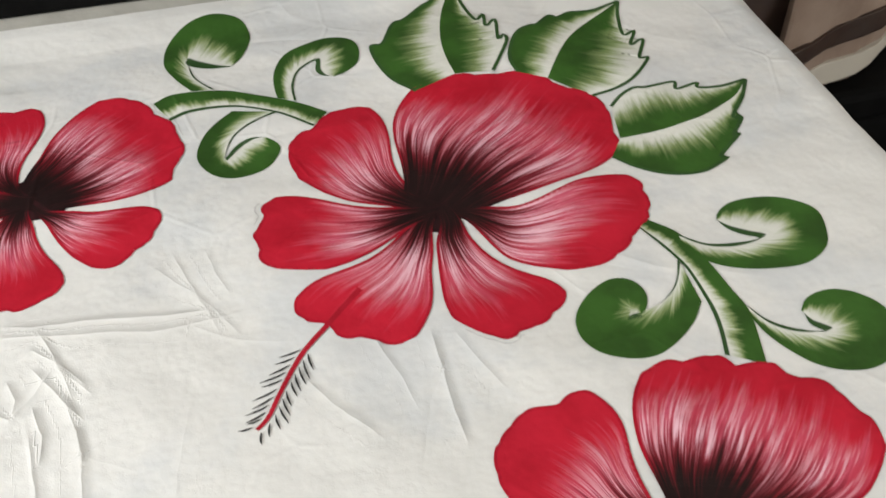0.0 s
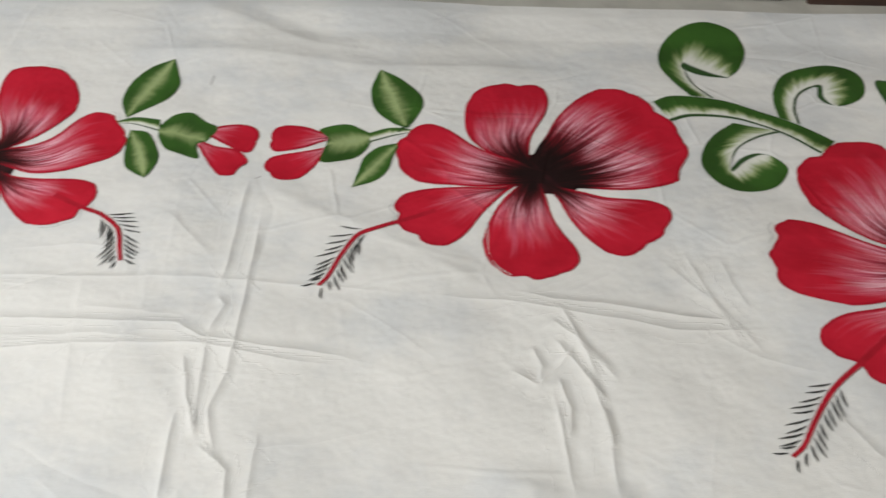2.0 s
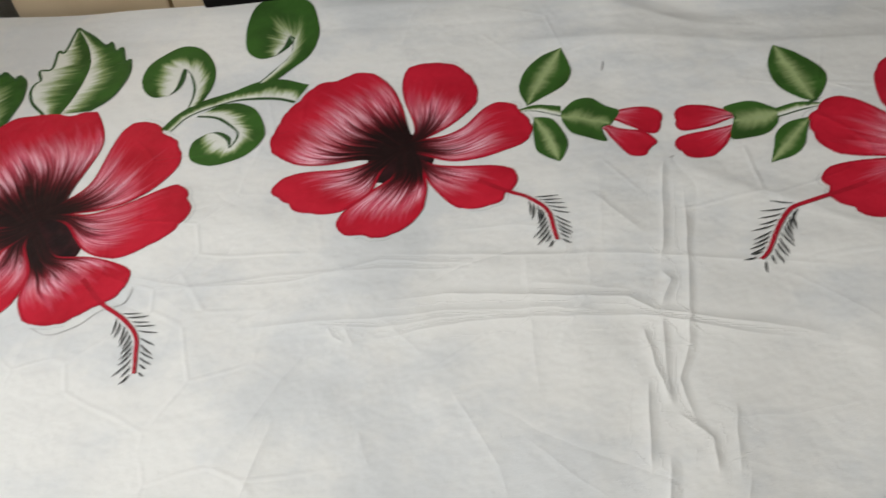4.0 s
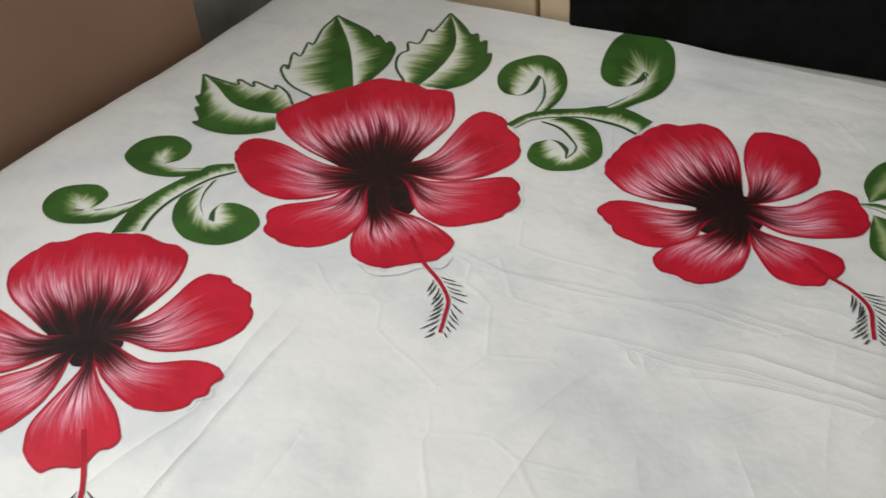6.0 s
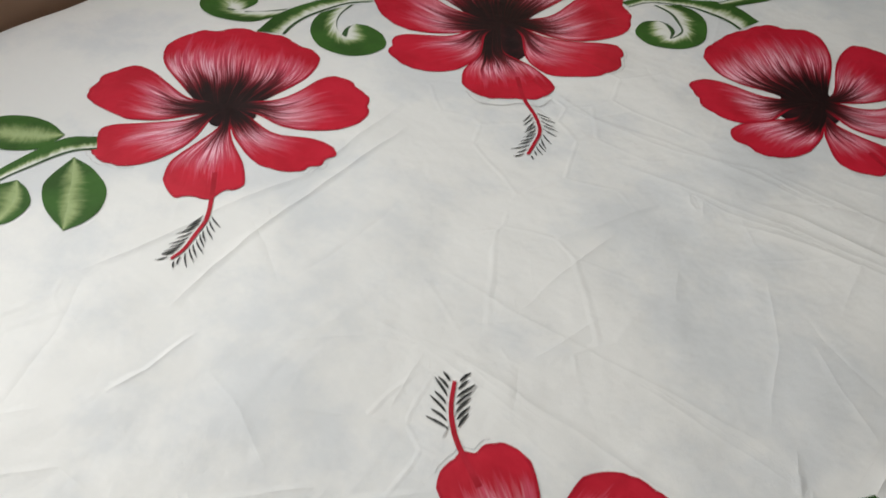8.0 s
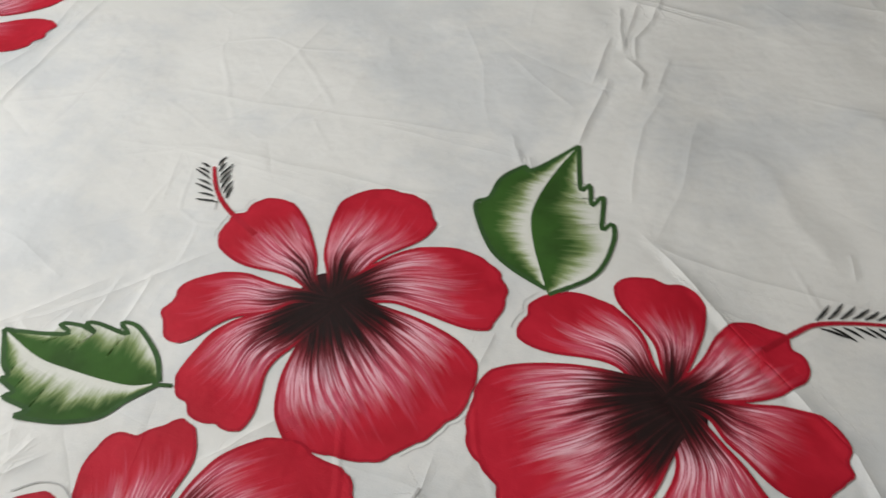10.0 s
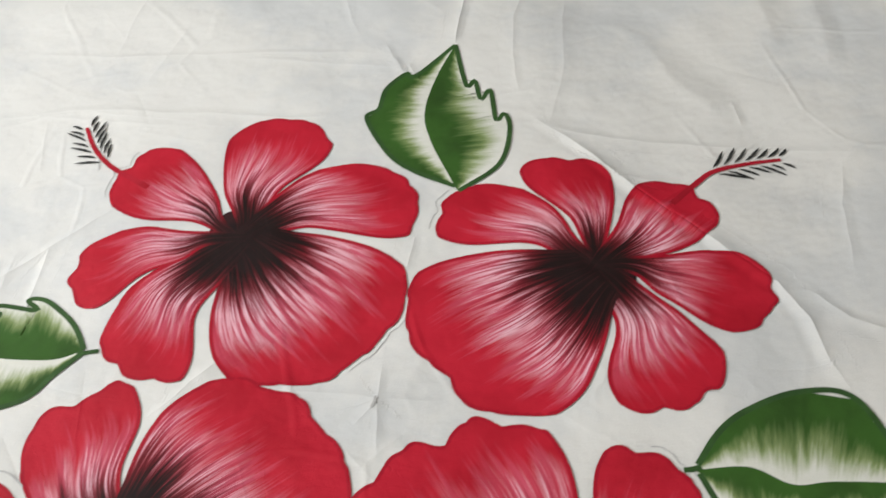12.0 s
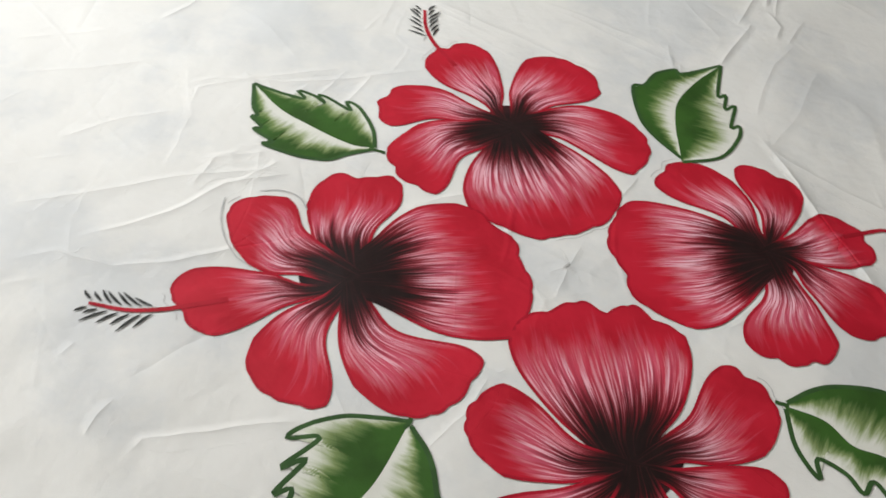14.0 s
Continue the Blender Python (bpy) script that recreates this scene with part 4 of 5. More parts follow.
petal(f, -0, 150, 29, [5, 6, 4, 11, 19, 31, 44, 50, 50, 50, 50, 50], [-3, -8, -26, -41, -48, -50, -50, -50, -50, -50, -50, -50], [104, 116, 126, 134, 140, 145, 147, 149, 150, 150, 145, 140, 138, 132, 123])
petal(f, -47, 154, 68, [-2, -2, -2, -2, 20, 32, 41, 47, 47, 47, 47, 47], [-19, -22, -24, -26, -35, -45, -47, -47, -47, -47, -47, -47], [128, 137, 144, 149, 152, 152, 152, 152, 153, 153, 153, 153, 149, 143, 133])
petal(f, -100, 143, 35, [9, 11, 28, 41, 47, 49, 49, 49, 49, 49, 49, 49], [-4, -5, -5, -7, -15, -27, -38, -39, -39, -39, -39, -39], [117, 125, 129, 139, 142, 143, 143, 143, 142, 140, 137, 133, 126, 117, 102])
petal(f, -154, 160, 20, [31, 40, 47, 52, 53, 53, 53, 53, 53, 53, 53, 53], [5, -3, -6, -14, -26, -40, -49, -56, -59, -59, -59, -59], [149, 157, 159, 160, 160, 158, 155, 151, 147, 143, 137, 131, 122, 110, 90])
stamen(f, [(-0.443, -0.213), (-0.415, -0.230), (-0.395, -0.248), (-0.386, -0.269), (-0.380, -0.285)])
f = flower((-0.633, -0.433), [37, 37, 35, 31, 26, 24, 23, 22, 21, 21, 20, 19, 19, 18, 18, 18, 18, 19, 23, 29, 35, 38, 39, 38])
petal(f, 132, 153, 7, [40, 50, 61, 71, 77, 80, 80, 80, 80, 80, 80, 80], [-45, -59, -72, -78, -82, -82, -82, -82, -82, -82, -82, -82], [95, 111, 116, 129, 137, 140, 143, 148, 152, 149, 144, 147, 141, 131, 116])
petal(f, 50, 139, 26, [5, 5, 5, 12, 24, 39, 47, 47, 47, 47, 47, 47], [-10, -18, -34, -42, -46, -47, -47, -47, -47, -47, -47, -47], [106, 121, 129, 133, 136, 137, 137, 138, 139, 136, 131, 127, 125, 119, 109])
petal(f, -2, 135, 32, [6, 7, 6, 5, 9, 22, 30, 33, 33, 33, 33, 33], [-15, -17, -25, -28, -32, -34, -34, -34, -34, -34, -34, -34], [98, 111, 119, 125, 128, 130, 129, 130, 134, 133, 129, 131, 132, 130, 122])
petal(f, -47, 140, 33, [9, 10, 13, 17, 24, 30, 33, 35, 36, 36, 36, 36], [1, 2, -7, -17, -28, -36, -37, -37, -37, -37, -37, -37], [116, 125, 133, 138, 137, 135, 137, 139, 140, 140, 133, 129, 129, 127, 122])
petal(f, -98, 132, 19, [10, 19, 28, 34, 37, 37, 37, 37, 37, 37, 37, 37], [1, 0, -3, -12, -21, -31, -40, -41, -41, -41, -41, -41], [107, 113, 116, 120, 127, 130, 132, 132, 131, 130, 127, 124, 118, 109, 92])
petal(f, -151, 140, 11, [22, 30, 38, 41, 42, 42, 42, 42, 42, 42, 42, 42], [-3, -2, -8, -18, -28, -38, -45, -48, -48, -48, -48, -48], [118, 125, 130, 135, 139, 139, 138, 138, 140, 138, 136, 129, 116, 99, 83])
stamen(f, [(-0.530, -0.529), (-0.513, -0.547), (-0.505, -0.565), (-0.498, -0.582), (-0.496, -0.596)])
f = flower((-0.088, -0.634), [23, 23, 24, 26, 28, 28, 27, 29, 33, 35, 33, 31, 33, 37, 39, 38, 36, 32, 29, 27, 26, 25, 24, 23])
petal(f, 150, 128, 28, [5, 6, 8, 16, 26, 31, 33, 33, 33, 33, 33, 33], [-4, -5, -16, -21, -26, -30, -32, -33, -33, -33, -33, -33], [107, 116, 122, 126, 127, 127, 125, 121, 125, 126, 123, 120, 117, 114, 104])
petal(f, 90, 118, 21, [12, 20, 29, 33, 37, 40, 42, 42, 42, 42, 42, 42], [-4, -5, -7, -11, -22, -32, -36, -36, -36, -36, -36, -36], [96, 100, 109, 114, 117, 118, 118, 118, 118, 118, 117, 114, 110, 104, 95])
petal(f, 33, 119, 21, [25, 31, 36, 40, 41, 41, 41, 41, 41, 41, 41, 41], [-2, -3, -5, -14, -23, -33, -40, -43, -43, -43, -43, -43], [100, 103, 109, 113, 116, 118, 118, 117, 117, 114, 111, 106, 99, 89, 66])
petal(f, -41, 126, 9, [32, 43, 51, 58, 63, 65, 65, 65, 65, 65, 65, 65], [-32, -45, -54, -61, -65, -65, -65, -65, -65, -65, -65, -65], [86, 97, 106, 114, 121, 125, 124, 123, 124, 121, 119, 117, 111, 102, 88])
petal(f, -115, 118, 34, [6, 7, 9, 9, 13, 25, 35, 40, 41, 41, 41, 41], [-23, -27, -32, -37, -39, -39, -39, -39, -39, -39, -39, -39], [72, 91, 105, 111, 114, 116, 115, 116, 118, 117, 115, 111, 109, 107, 103])
petal(f, -160, 119, 26, [-4, -5, 6, 8, 9, 16, 27, 32, 32, 32, 32, 32], [-15, -18, -21, -26, -32, -33, -33, -33, -33, -33, -33, -33], [86, 100, 107, 111, 112, 112, 113, 118, 119, 118, 115, 113, 112, 109, 101])
stamen(f, [(-0.204, -0.577), (-0.220, -0.566), (-0.233, -0.553), (-0.245, -0.536)])
f = flower((0.140, -0.637), [26, 25, 25, 25, 24, 21, 19, 20, 24, 26, 27, 27, 27, 27, 27, 27, 27, 27, 26, 25, 25, 26, 28, 28])
petal(f, 149, 117, 23, [2, 3, 1, 6, 15, 25, 31, 34, 35, 35, 35, 35], [-14, -17, -24, -29, -31, -31, -31, -31, -31, -31, -31, -31], [81, 94, 102, 108, 112, 114, 116, 117, 117, 117, 112, 110, 108, 106, 101])
petal(f, 108, 106, 10, [-1, 2, 3, 4, 10, 17, 24, 28, 29, 29, 29, 29], [-8, -14, -19, -23, -27, -29, -30, -30, -30, -30, -30, -30], [81, 90, 95, 99, 100, 100, 101, 103, 106, 106, 106, 106, 105, 103, 98])
petal(f, 52, 99, 22, [11, 13, 15, 19, 25, 30, 31, 31, 31, 31, 31, 31], [-10, -12, -18, -23, -27, -29, -29, -29, -29, -29, -29, -29], [82, 89, 92, 94, 95, 94, 93, 96, 99, 97, 93, 90, 88, 84, 77])
petal(f, -5, 109, 20, [15, 18, 21, 25, 30, 32, 32, 32, 32, 32, 32, 32], [4, 2, -10, -14, -21, -27, -30, -30, -30, -30, -30, -30], [86, 95, 100, 100, 103, 106, 108, 109, 105, 104, 104, 102, 98, 93, 84])
petal(f, -55, 109, 16, [17, 20, 23, 27, 29, 31, 33, 33, 33, 33, 33, 33], [-5, -7, -8, -14, -26, -34, -36, -36, -36, -36, -36, -36], [88, 96, 100, 101, 102, 106, 108, 108, 107, 103, 106, 105, 101, 95, 87])
petal(f, -138, 120, 10, [36, 47, 55, 63, 67, 67, 67, 67, 67, 67, 67, 67], [-37, -46, -54, -60, -65, -68, -68, -68, -68, -68, -68, -68], [89, 101, 107, 114, 118, 120, 119, 117, 114, 116, 117, 113, 104, 92, 80])
stamen(f, [(0.200, -0.553), (0.211, -0.541), (0.232, -0.532), (0.254, -0.526)])
f = flower((-0.088, -0.849), [22, 23, 23, 24, 24, 25, 25, 26, 28, 32, 36, 39, 41, 45, 47, 45, 40, 35, 31, 28, 26, 24, 23, 22])
petal(f, 130, 110, 29, [25, 29, 34, 35, 37, 37, 37, 37, 37, 37, 37, 37], [-6, -8, -10, -14, -24, -34, -37, -38, -38, -38, -38, -38], [98, 107, 108, 107, 106, 106, 105, 105, 109, 110, 108, 104, 98, 90, 75])
petal(f, -177, 117, 35, [18, 21, 25, 35, 37, 37, 37, 37, 37, 37, 37, 37], [-7, -8, -10, -12, -15, -29, -34, -34, -34, -34, -34, -34], [91, 98, 105, 110, 114, 116, 117, 117, 115, 111, 106, 101, 95, 86, 72])
petal(f, -129, 132, 37, [10, 11, 13, 15, 21, 26, 30, 31, 31, 31, 31, 31], [1, 1, -4, -17, -21, -27, -30, -31, -31, -31, -31, -31], [115, 123, 127, 130, 131, 131, 131, 128, 127, 126, 125, 124, 121, 116, 109])
petal(f, -83, 120, 27, [1, 2, 2, 4, 9, 20, 29, 34, 36, 36, 36, 36], [-11, -14, -23, -29, -32, -34, -34, -34, -34, -34, -34, -34], [86, 101, 108, 113, 115, 118, 119, 120, 120, 118, 117, 116, 115, 113, 108])
petal(f, -29, 125, 19, [-4, -2, -2, 2, 17, 37, 45, 46, 46, 46, 46, 46], [-24, -31, -37, -41, -43, -44, -44, -44, -44, -44, -44, -44], [85, 102, 112, 118, 122, 124, 125, 125, 123, 122, 119, 114, 110, 106, 100])
petal(f, 45, 124, 4, [39, 52, 61, 67, 69, 69, 69, 69, 69, 69, 69, 69], [-34, -45, -55, -61, -65, -67, -67, -67, -67, -67, -67, -67], [95, 105, 112, 117, 121, 123, 123, 121, 121, 123, 121, 112, 107, 102, 85])
stamen(f, [(-0.166, -0.949), (-0.178, -0.962), (-0.192, -0.973), (-0.214, -0.983)])
f = flower((0.140, -0.869), [27, 28, 31, 35, 35, 33, 31, 29, 26, 24, 22, 20, 19, 18, 18, 19, 20, 22, 25, 25, 25, 24, 24, 26])
petal(f, 130, 138, 12, [30, 41, 49, 56, 62, 65, 65, 65, 65, 65, 65, 65], [-20, -38, -48, -55, -61, -64, -64, -64, -64, -64, -64, -64], [104, 114, 119, 132, 133, 130, 127, 137, 137, 135, 129, 127, 125, 118, 103])
petal(f, 66, 121, 31, [7, 8, 9, 10, 15, 23, 29, 32, 32, 32, 32, 32], [-11, -12, -23, -29, -34, -36, -36, -36, -36, -36, -36, -36], [84, 96, 104, 111, 115, 116, 117, 119, 120, 120, 117, 115, 115, 114, 108])
petal(f, -162, 112, 15, [13, 21, 27, 30, 33, 35, 35, 35, 35, 35, 35, 35], [-4, -4, -5, -12, -21, -28, -32, -34, -34, -34, -34, -34], [94, 99, 103, 106, 108, 111, 111, 111, 110, 109, 106, 102, 97, 88, 79])
petal(f, 19, 99, 20, [5, 6, 10, 14, 18, 21, 24, 25, 25, 25, 25, 25], [-6, -8, -18, -24, -29, -31, -31, -31, -31, -31, -31, -31], [74, 83, 88, 92, 95, 97, 98, 98, 98, 98, 98, 97, 96, 93, 87])
petal(f, -115, 113, 20, [9, 13, 17, 19, 21, 22, 22, 22, 22, 22, 22, 22], [-2, -4, -7, -9, -13, -18, -21, -23, -23, -23, -23, -23], [95, 102, 106, 109, 110, 112, 112, 112, 112, 110, 107, 104, 99, 93, 85])
petal(f, -59, 85, 15, [15, 19, 23, 26, 29, 30, 31, 31, 31, 31, 31, 31], [-11, -15, -21, -24, -27, -28, -29, -29, -29, -29, -29, -29], [68, 75, 79, 82, 84, 85, 85, 85, 84, 82, 80, 77, 74, 69, 62])
stamen(f, [(0.183, -0.941), (0.193, -0.953), (0.197, -0.970)])
f = flower((0.640, -0.433), [26, 25, 24, 24, 23, 23, 22, 22, 21, 22, 25, 31, 36, 38, 37, 36, 35, 33, 32, 31, 30, 28, 27, 26])
petal(f, 50, 141, 0, [45, 57, 65, 71, 74, 74, 74, 74, 74, 74, 74, 74], [-44, -60, -72, -80, -83, -85, -85, -85, -85, -85, -85, -85], [104, 121, 126, 135, 140, 138, 135, 141, 136, 128, 132, 126, 116, 111, 94])
petal(f, 134, 140, 26, [22, 29, 41, 49, 53, 54, 54, 54, 54, 54, 54, 54], [8, 8, -3, -18, -40, -49, -52, -52, -52, -52, -52, -52], [108, 116, 119, 122, 132, 137, 138, 139, 139, 139, 137, 133, 127, 117, 101])
leaf([(0.616, 0.059), (0.615, 0.088), (0.618, 0.119), (0.631, 0.164), (0.659, 0.222)],
     [(0.652, 0.055), (0.678, 0.096), (0.679, 0.109), (0.672, 0.103), (0.679, 0.137), (0.667, 0.128), (0.670, 0.149), (0.660, 0.141), (0.655, 0.170), (0.655, 0.205), (0.659, 0.222)],
     [(0.575, 0.044), (0.558, 0.067), (0.550, 0.097), (0.550, 0.124), (0.562, 0.126), (0.579, 0.158), (0.592, 0.163), (0.612, 0.179), (0.630, 0.191), (0.659, 0.222)], True)
leaf([(0.698, 0.032), (0.728, 0.076), (0.757, 0.106), (0.812, 0.141)],
     [(0.728, -0.005), (0.755, 0.000), (0.778, 0.013), (0.801, 0.038), (0.793, 0.040), (0.810, 0.071), (0.794, 0.064), (0.808, 0.088), (0.795, 0.084), (0.802, 0.116), (0.812, 0.141)],
     [(0.674, 0.047), (0.673, 0.069), (0.682, 0.093), (0.695, 0.112), (0.710, 0.120), (0.717, 0.120), (0.734, 0.133), (0.742, 0.128), (0.756, 0.134), (0.780, 0.132), (0.812, 0.141)], True)
leaf([(0.728, -0.071), (0.764, -0.070), (0.795, -0.064), (0.819, -0.057), (0.852, -0.040), (0.874, -0.018)],
     [(0.738, -0.025), (0.753, -0.012), (0.768, -0.005), (0.779, -0.007), (0.792, -0.006), (0.808, -0.006), (0.805, -0.017), (0.827, -0.013), (0.825, -0.020), (0.846, -0.023), (0.874, -0.018)],
     [(0.712, -0.093), (0.726, -0.110), (0.742, -0.122), (0.762, -0.129), (0.782, -0.129), (0.806, -0.118), (0.801, -0.115), (0.830, -0.092), (0.823, -0.094), (0.843, -0.071), (0.835, -0.069), (0.857, -0.044), (0.874, -0.018)], True)
leaf([(-0.727, -0.071), (-0.756, -0.077), (-0.792, -0.073), (-0.836, -0.050), (-0.868, -0.036)],
     [(-0.724, -0.046), (-0.747, -0.027), (-0.769, -0.020), (-0.765, -0.029), (-0.798, -0.025), (-0.790, -0.035), (-0.819, -0.028), (-0.812, -0.039), (-0.847, -0.038), (-0.868, -0.036)],
     [(-0.706, -0.098), (-0.722, -0.115), (-0.745, -0.128), (-0.770, -0.132), (-0.800, -0.127), (-0.794, -0.121), (-0.820, -0.101), (-0.818, -0.095), (-0.839, -0.080), (-0.836, -0.074), (-0.868, -0.036)], True)
leaf([(-0.689, 0.022), (-0.724, 0.068), (-0.760, 0.109), (-0.813, 0.159)],
     [(-0.718, -0.019), (-0.755, -0.011), (-0.786, 0.010), (-0.793, 0.026), (-0.782, 0.018), (-0.802, 0.053), (-0.789, 0.051), (-0.802, 0.083), (-0.793, 0.082), (-0.807, 0.120), (-0.813, 0.159)],
     [(-0.679, 0.041), (-0.682, 0.080), (-0.694, 0.115), (-0.712, 0.131), (-0.710, 0.121), (-0.734, 0.138), (-0.734, 0.128), (-0.754, 0.143), (-0.813, 0.159)], True)
leaf([(-0.619, 0.055), (-0.619, 0.096), (-0.627, 0.144), (-0.649, 0.185), (-0.680, 0.223)],
     [(-0.640, 0.055), (-0.665, 0.076), (-0.679, 0.098), (-0.681, 0.113), (-0.678, 0.120), (-0.690, 0.140), (-0.676, 0.143), (-0.685, 0.178), (-0.676, 0.176), (-0.680, 0.223)],
     [(-0.587, 0.058), (-0.572, 0.082), (-0.569, 0.121), (-0.581, 0.153), (-0.584, 0.146), (-0.602, 0.178), (-0.606, 0.169), (-0.622, 0.191), (-0.623, 0.181), (-0.649, 0.202), (-0.680, 0.223)], True)
leaf([(0.042, -0.572), (0.017, -0.530), (0.007, -0.500), (0.009, -0.460), (0.017, -0.425)],
     [(0.044, -0.574), (0.068, -0.548), (0.071, -0.515), (0.065, -0.497), (0.060, -0.505), (0.051, -0.473), (0.046, -0.484), (0.038, -0.464), (0.033, -0.470), (0.017, -0.425)],
     [(0.041, -0.570), (0.011, -0.559), (-0.011, -0.544), (-0.034, -0.511), (-0.027, -0.500), (-0.026, -0.478), (-0.014, -0.460), (-0.008, -0.463), (0.017, -0.425)], True)
leaf([(-0.164, -0.729), (-0.178, -0.737), (-0.198, -0.740), (-0.224, -0.741), (-0.253, -0.740), (-0.290, -0.729)],
     [(-0.164, -0.728), (-0.178, -0.711), (-0.197, -0.698), (-0.209, -0.693), (-0.218, -0.695), (-0.208, -0.702), (-0.232, -0.701), (-0.241, -0.704), (-0.229, -0.709), (-0.243, -0.707), (-0.257, -0.711), (-0.246, -0.716), (-0.265, -0.723), (-0.290, -0.729)],
     [(-0.163, -0.730), (-0.175, -0.749), (-0.184, -0.766), (-0.203, -0.777), (-0.221, -0.782), (-0.235, -0.784), (-0.229, -0.777), (-0.251, -0.775), (-0.248, -0.769), (-0.263, -0.764), (-0.260, -0.760), (-0.271, -0.752), (-0.290, -0.729)], True)
leaf([(0.009, -0.929), (0.016, -0.967), (0.017, -0.990), (0.013, -1.028)],
     [(0.008, -0.928), (-0.009, -0.938), (-0.027, -0.951), (-0.041, -0.970), (-0.044, -0.984), (-0.028, -0.972), (-0.034, -1.003), (-0.025, -0.989), (-0.026, -1.019), (-0.019, -1.010), (-0.009, -1.030), (0.013, -1.028)],
     [(0.011, -0.930), (0.032, -0.941), (0.048, -0.957), (0.058, -0.973), (0.047, -0.998), (0.013, -1.028)], True)
leaf([(0.202, -0.764), (0.229, -0.759), (0.251, -0.766), (0.271, -0.762), (0.312, -0.758)],
     [(0.204, -0.766), (0.220, -0.790), (0.241, -0.804), (0.235, -0.790), (0.254, -0.790), (0.268, -0.798), (0.271, -0.785), (0.292, -0.793), (0.312, -0.758)],
     [(0.203, -0.761), (0.214, -0.740), (0.229, -0.725), (0.257, -0.710), (0.286, -0.712), (0.312, -0.758)], True)
leaf([(-0.123, 0.043), (-0.114, 0.085), (-0.101, 0.134)],
     [(-0.123, 0.043), (-0.095, 0.071), (-0.088, 0.094), (-0.092, 0.111), (-0.101, 0.134)],
     [(-0.123, 0.043), (-0.134, 0.069), (-0.133, 0.098), (-0.121, 0.121), (-0.101, 0.134)], False)
leaf([(-0.115, 0.026), (-0.095, -0.009), (-0.085, -0.041)],
     [(-0.115, 0.026), (-0.098, 0.022), (-0.084, -0.002), (-0.080, -0.017), (-0.082, -0.033), (-0.085, -0.041)],
     [(-0.115, 0.026), (-0.113, 0.006), (-0.108, -0.019), (-0.101, -0.030), (-0.085, -0.041)], False)
leaf([(0.125, 0.035), (0.112, 0.076), (0.095, 0.121)],
     [(0.125, 0.035), (0.131, 0.046), (0.137, 0.068), (0.133, 0.086), (0.115, 0.108), (0.095, 0.121)],
     [(0.125, 0.035), (0.113, 0.041), (0.095, 0.061), (0.089, 0.088), (0.092, 0.111), (0.095, 0.121)], False)
leaf([(0.120, 0.014), (0.101, -0.018), (0.086, -0.046)],
     [(0.120, 0.014), (0.103, 0.009), (0.092, -0.005), (0.089, -0.026), (0.086, -0.046)],
     [(0.120, 0.014), (0.116, -0.005), (0.113, -0.023), (0.104, -0.037), (0.086, -0.046)], False)
leaf([(-0.090, 0.025), (-0.071, 0.022), (-0.045, 0.012)],
     [(-0.091, 0.032), (-0.081, 0.048), (-0.066, 0.052), (-0.052, 0.040), (-0.039, 0.031), (-0.045, 0.012)],
     [(-0.088, 0.017), (-0.079, 0.001), (-0.066, -0.006), (-0.047, -0.013), (-0.053, 0.005), (-0.045, 0.012)], False)
leaf([(0.094, 0.022), (0.080, 0.016), (0.058, 0.012)],
     [(0.093, 0.028), (0.078, 0.038), (0.066, 0.039), (0.050, 0.032), (0.058, 0.021), (0.058, 0.012)],
     [(0.095, 0.016), (0.093, 0.007), (0.085, -0.005), (0.071, -0.011), (0.056, -0.012), (0.058, 0.012)], False)
leaf([(-0.666, -0.576), (-0.626, -0.605), (-0.586, -0.637)],
     [(-0.666, -0.576), (-0.639, -0.574), (-0.608, -0.581), (-0.589, -0.599), (-0.583, -0.620), (-0.586, -0.637)],
     [(-0.666, -0.576), (-0.657, -0.607), (-0.643, -0.622), (-0.618, -0.633), (-0.586, -0.637)], False)
leaf([(-0.701, -0.563), (-0.722, -0.585), (-0.754, -0.608)],
     [(-0.701, -0.563), (-0.728, -0.562), (-0.753, -0.571), (-0.772, -0.591), (-0.754, -0.608)],
     [(-0.701, -0.563), (-0.698, -0.589), (-0.714, -0.609), (-0.731, -0.616), (-0.754, -0.608)], False)
leaf([(-0.672, -0.628), (-0.647, -0.647), (-0.632, -0.674)],
     [(-0.672, -0.628), (-0.654, -0.629), (-0.635, -0.638), (-0.627, -0.658), (-0.632, -0.674)],
     [(-0.672, -0.628), (-0.680, -0.649), (-0.670, -0.664), (-0.647, -0.673), (-0.632, -0.674)], False)
stem([(0.342, 0.084), (0.361, 0.094), (0.402, 0.091), (0.437, 0.076), (0.464, 0.058), (0.491, 0.034)],
     [(0.355, 0.056), (0.373, 0.064), (0.400, 0.065), (0.422, 0.060), (0.449, 0.043), (0.475, 0.016)])
curl([(0.377, 0.095), (0.363, 0.121), (0.355, 0.149), (0.361, 0.184), (0.383, 0.214), (0.410, 0.224), (0.433, 0.210), (0.440, 0.183), (0.436, 0.161), (0.427, 0.141), (0.418, 0.131)],
     [(0.397, 0.094), (0.383, 0.115), (0.377, 0.140), (0.375, 0.146), (0.382, 0.137), (0.398, 0.130), (0.417, 0.129)])
curl([(0.451, 0.068), (0.451, 0.093), (0.456, 0.116), (0.469, 0.137), (0.492, 0.149), (0.512, 0.154), (0.531, 0.146), (0.538, 0.127), (0.533, 0.103), (0.520, 0.091), (0.506, 0.086)],
     [(0.467, 0.058), (0.468, 0.081), (0.476, 0.104), (0.494, 0.117), (0.492, 0.101), (0.497, 0.091), (0.506, 0.087)])
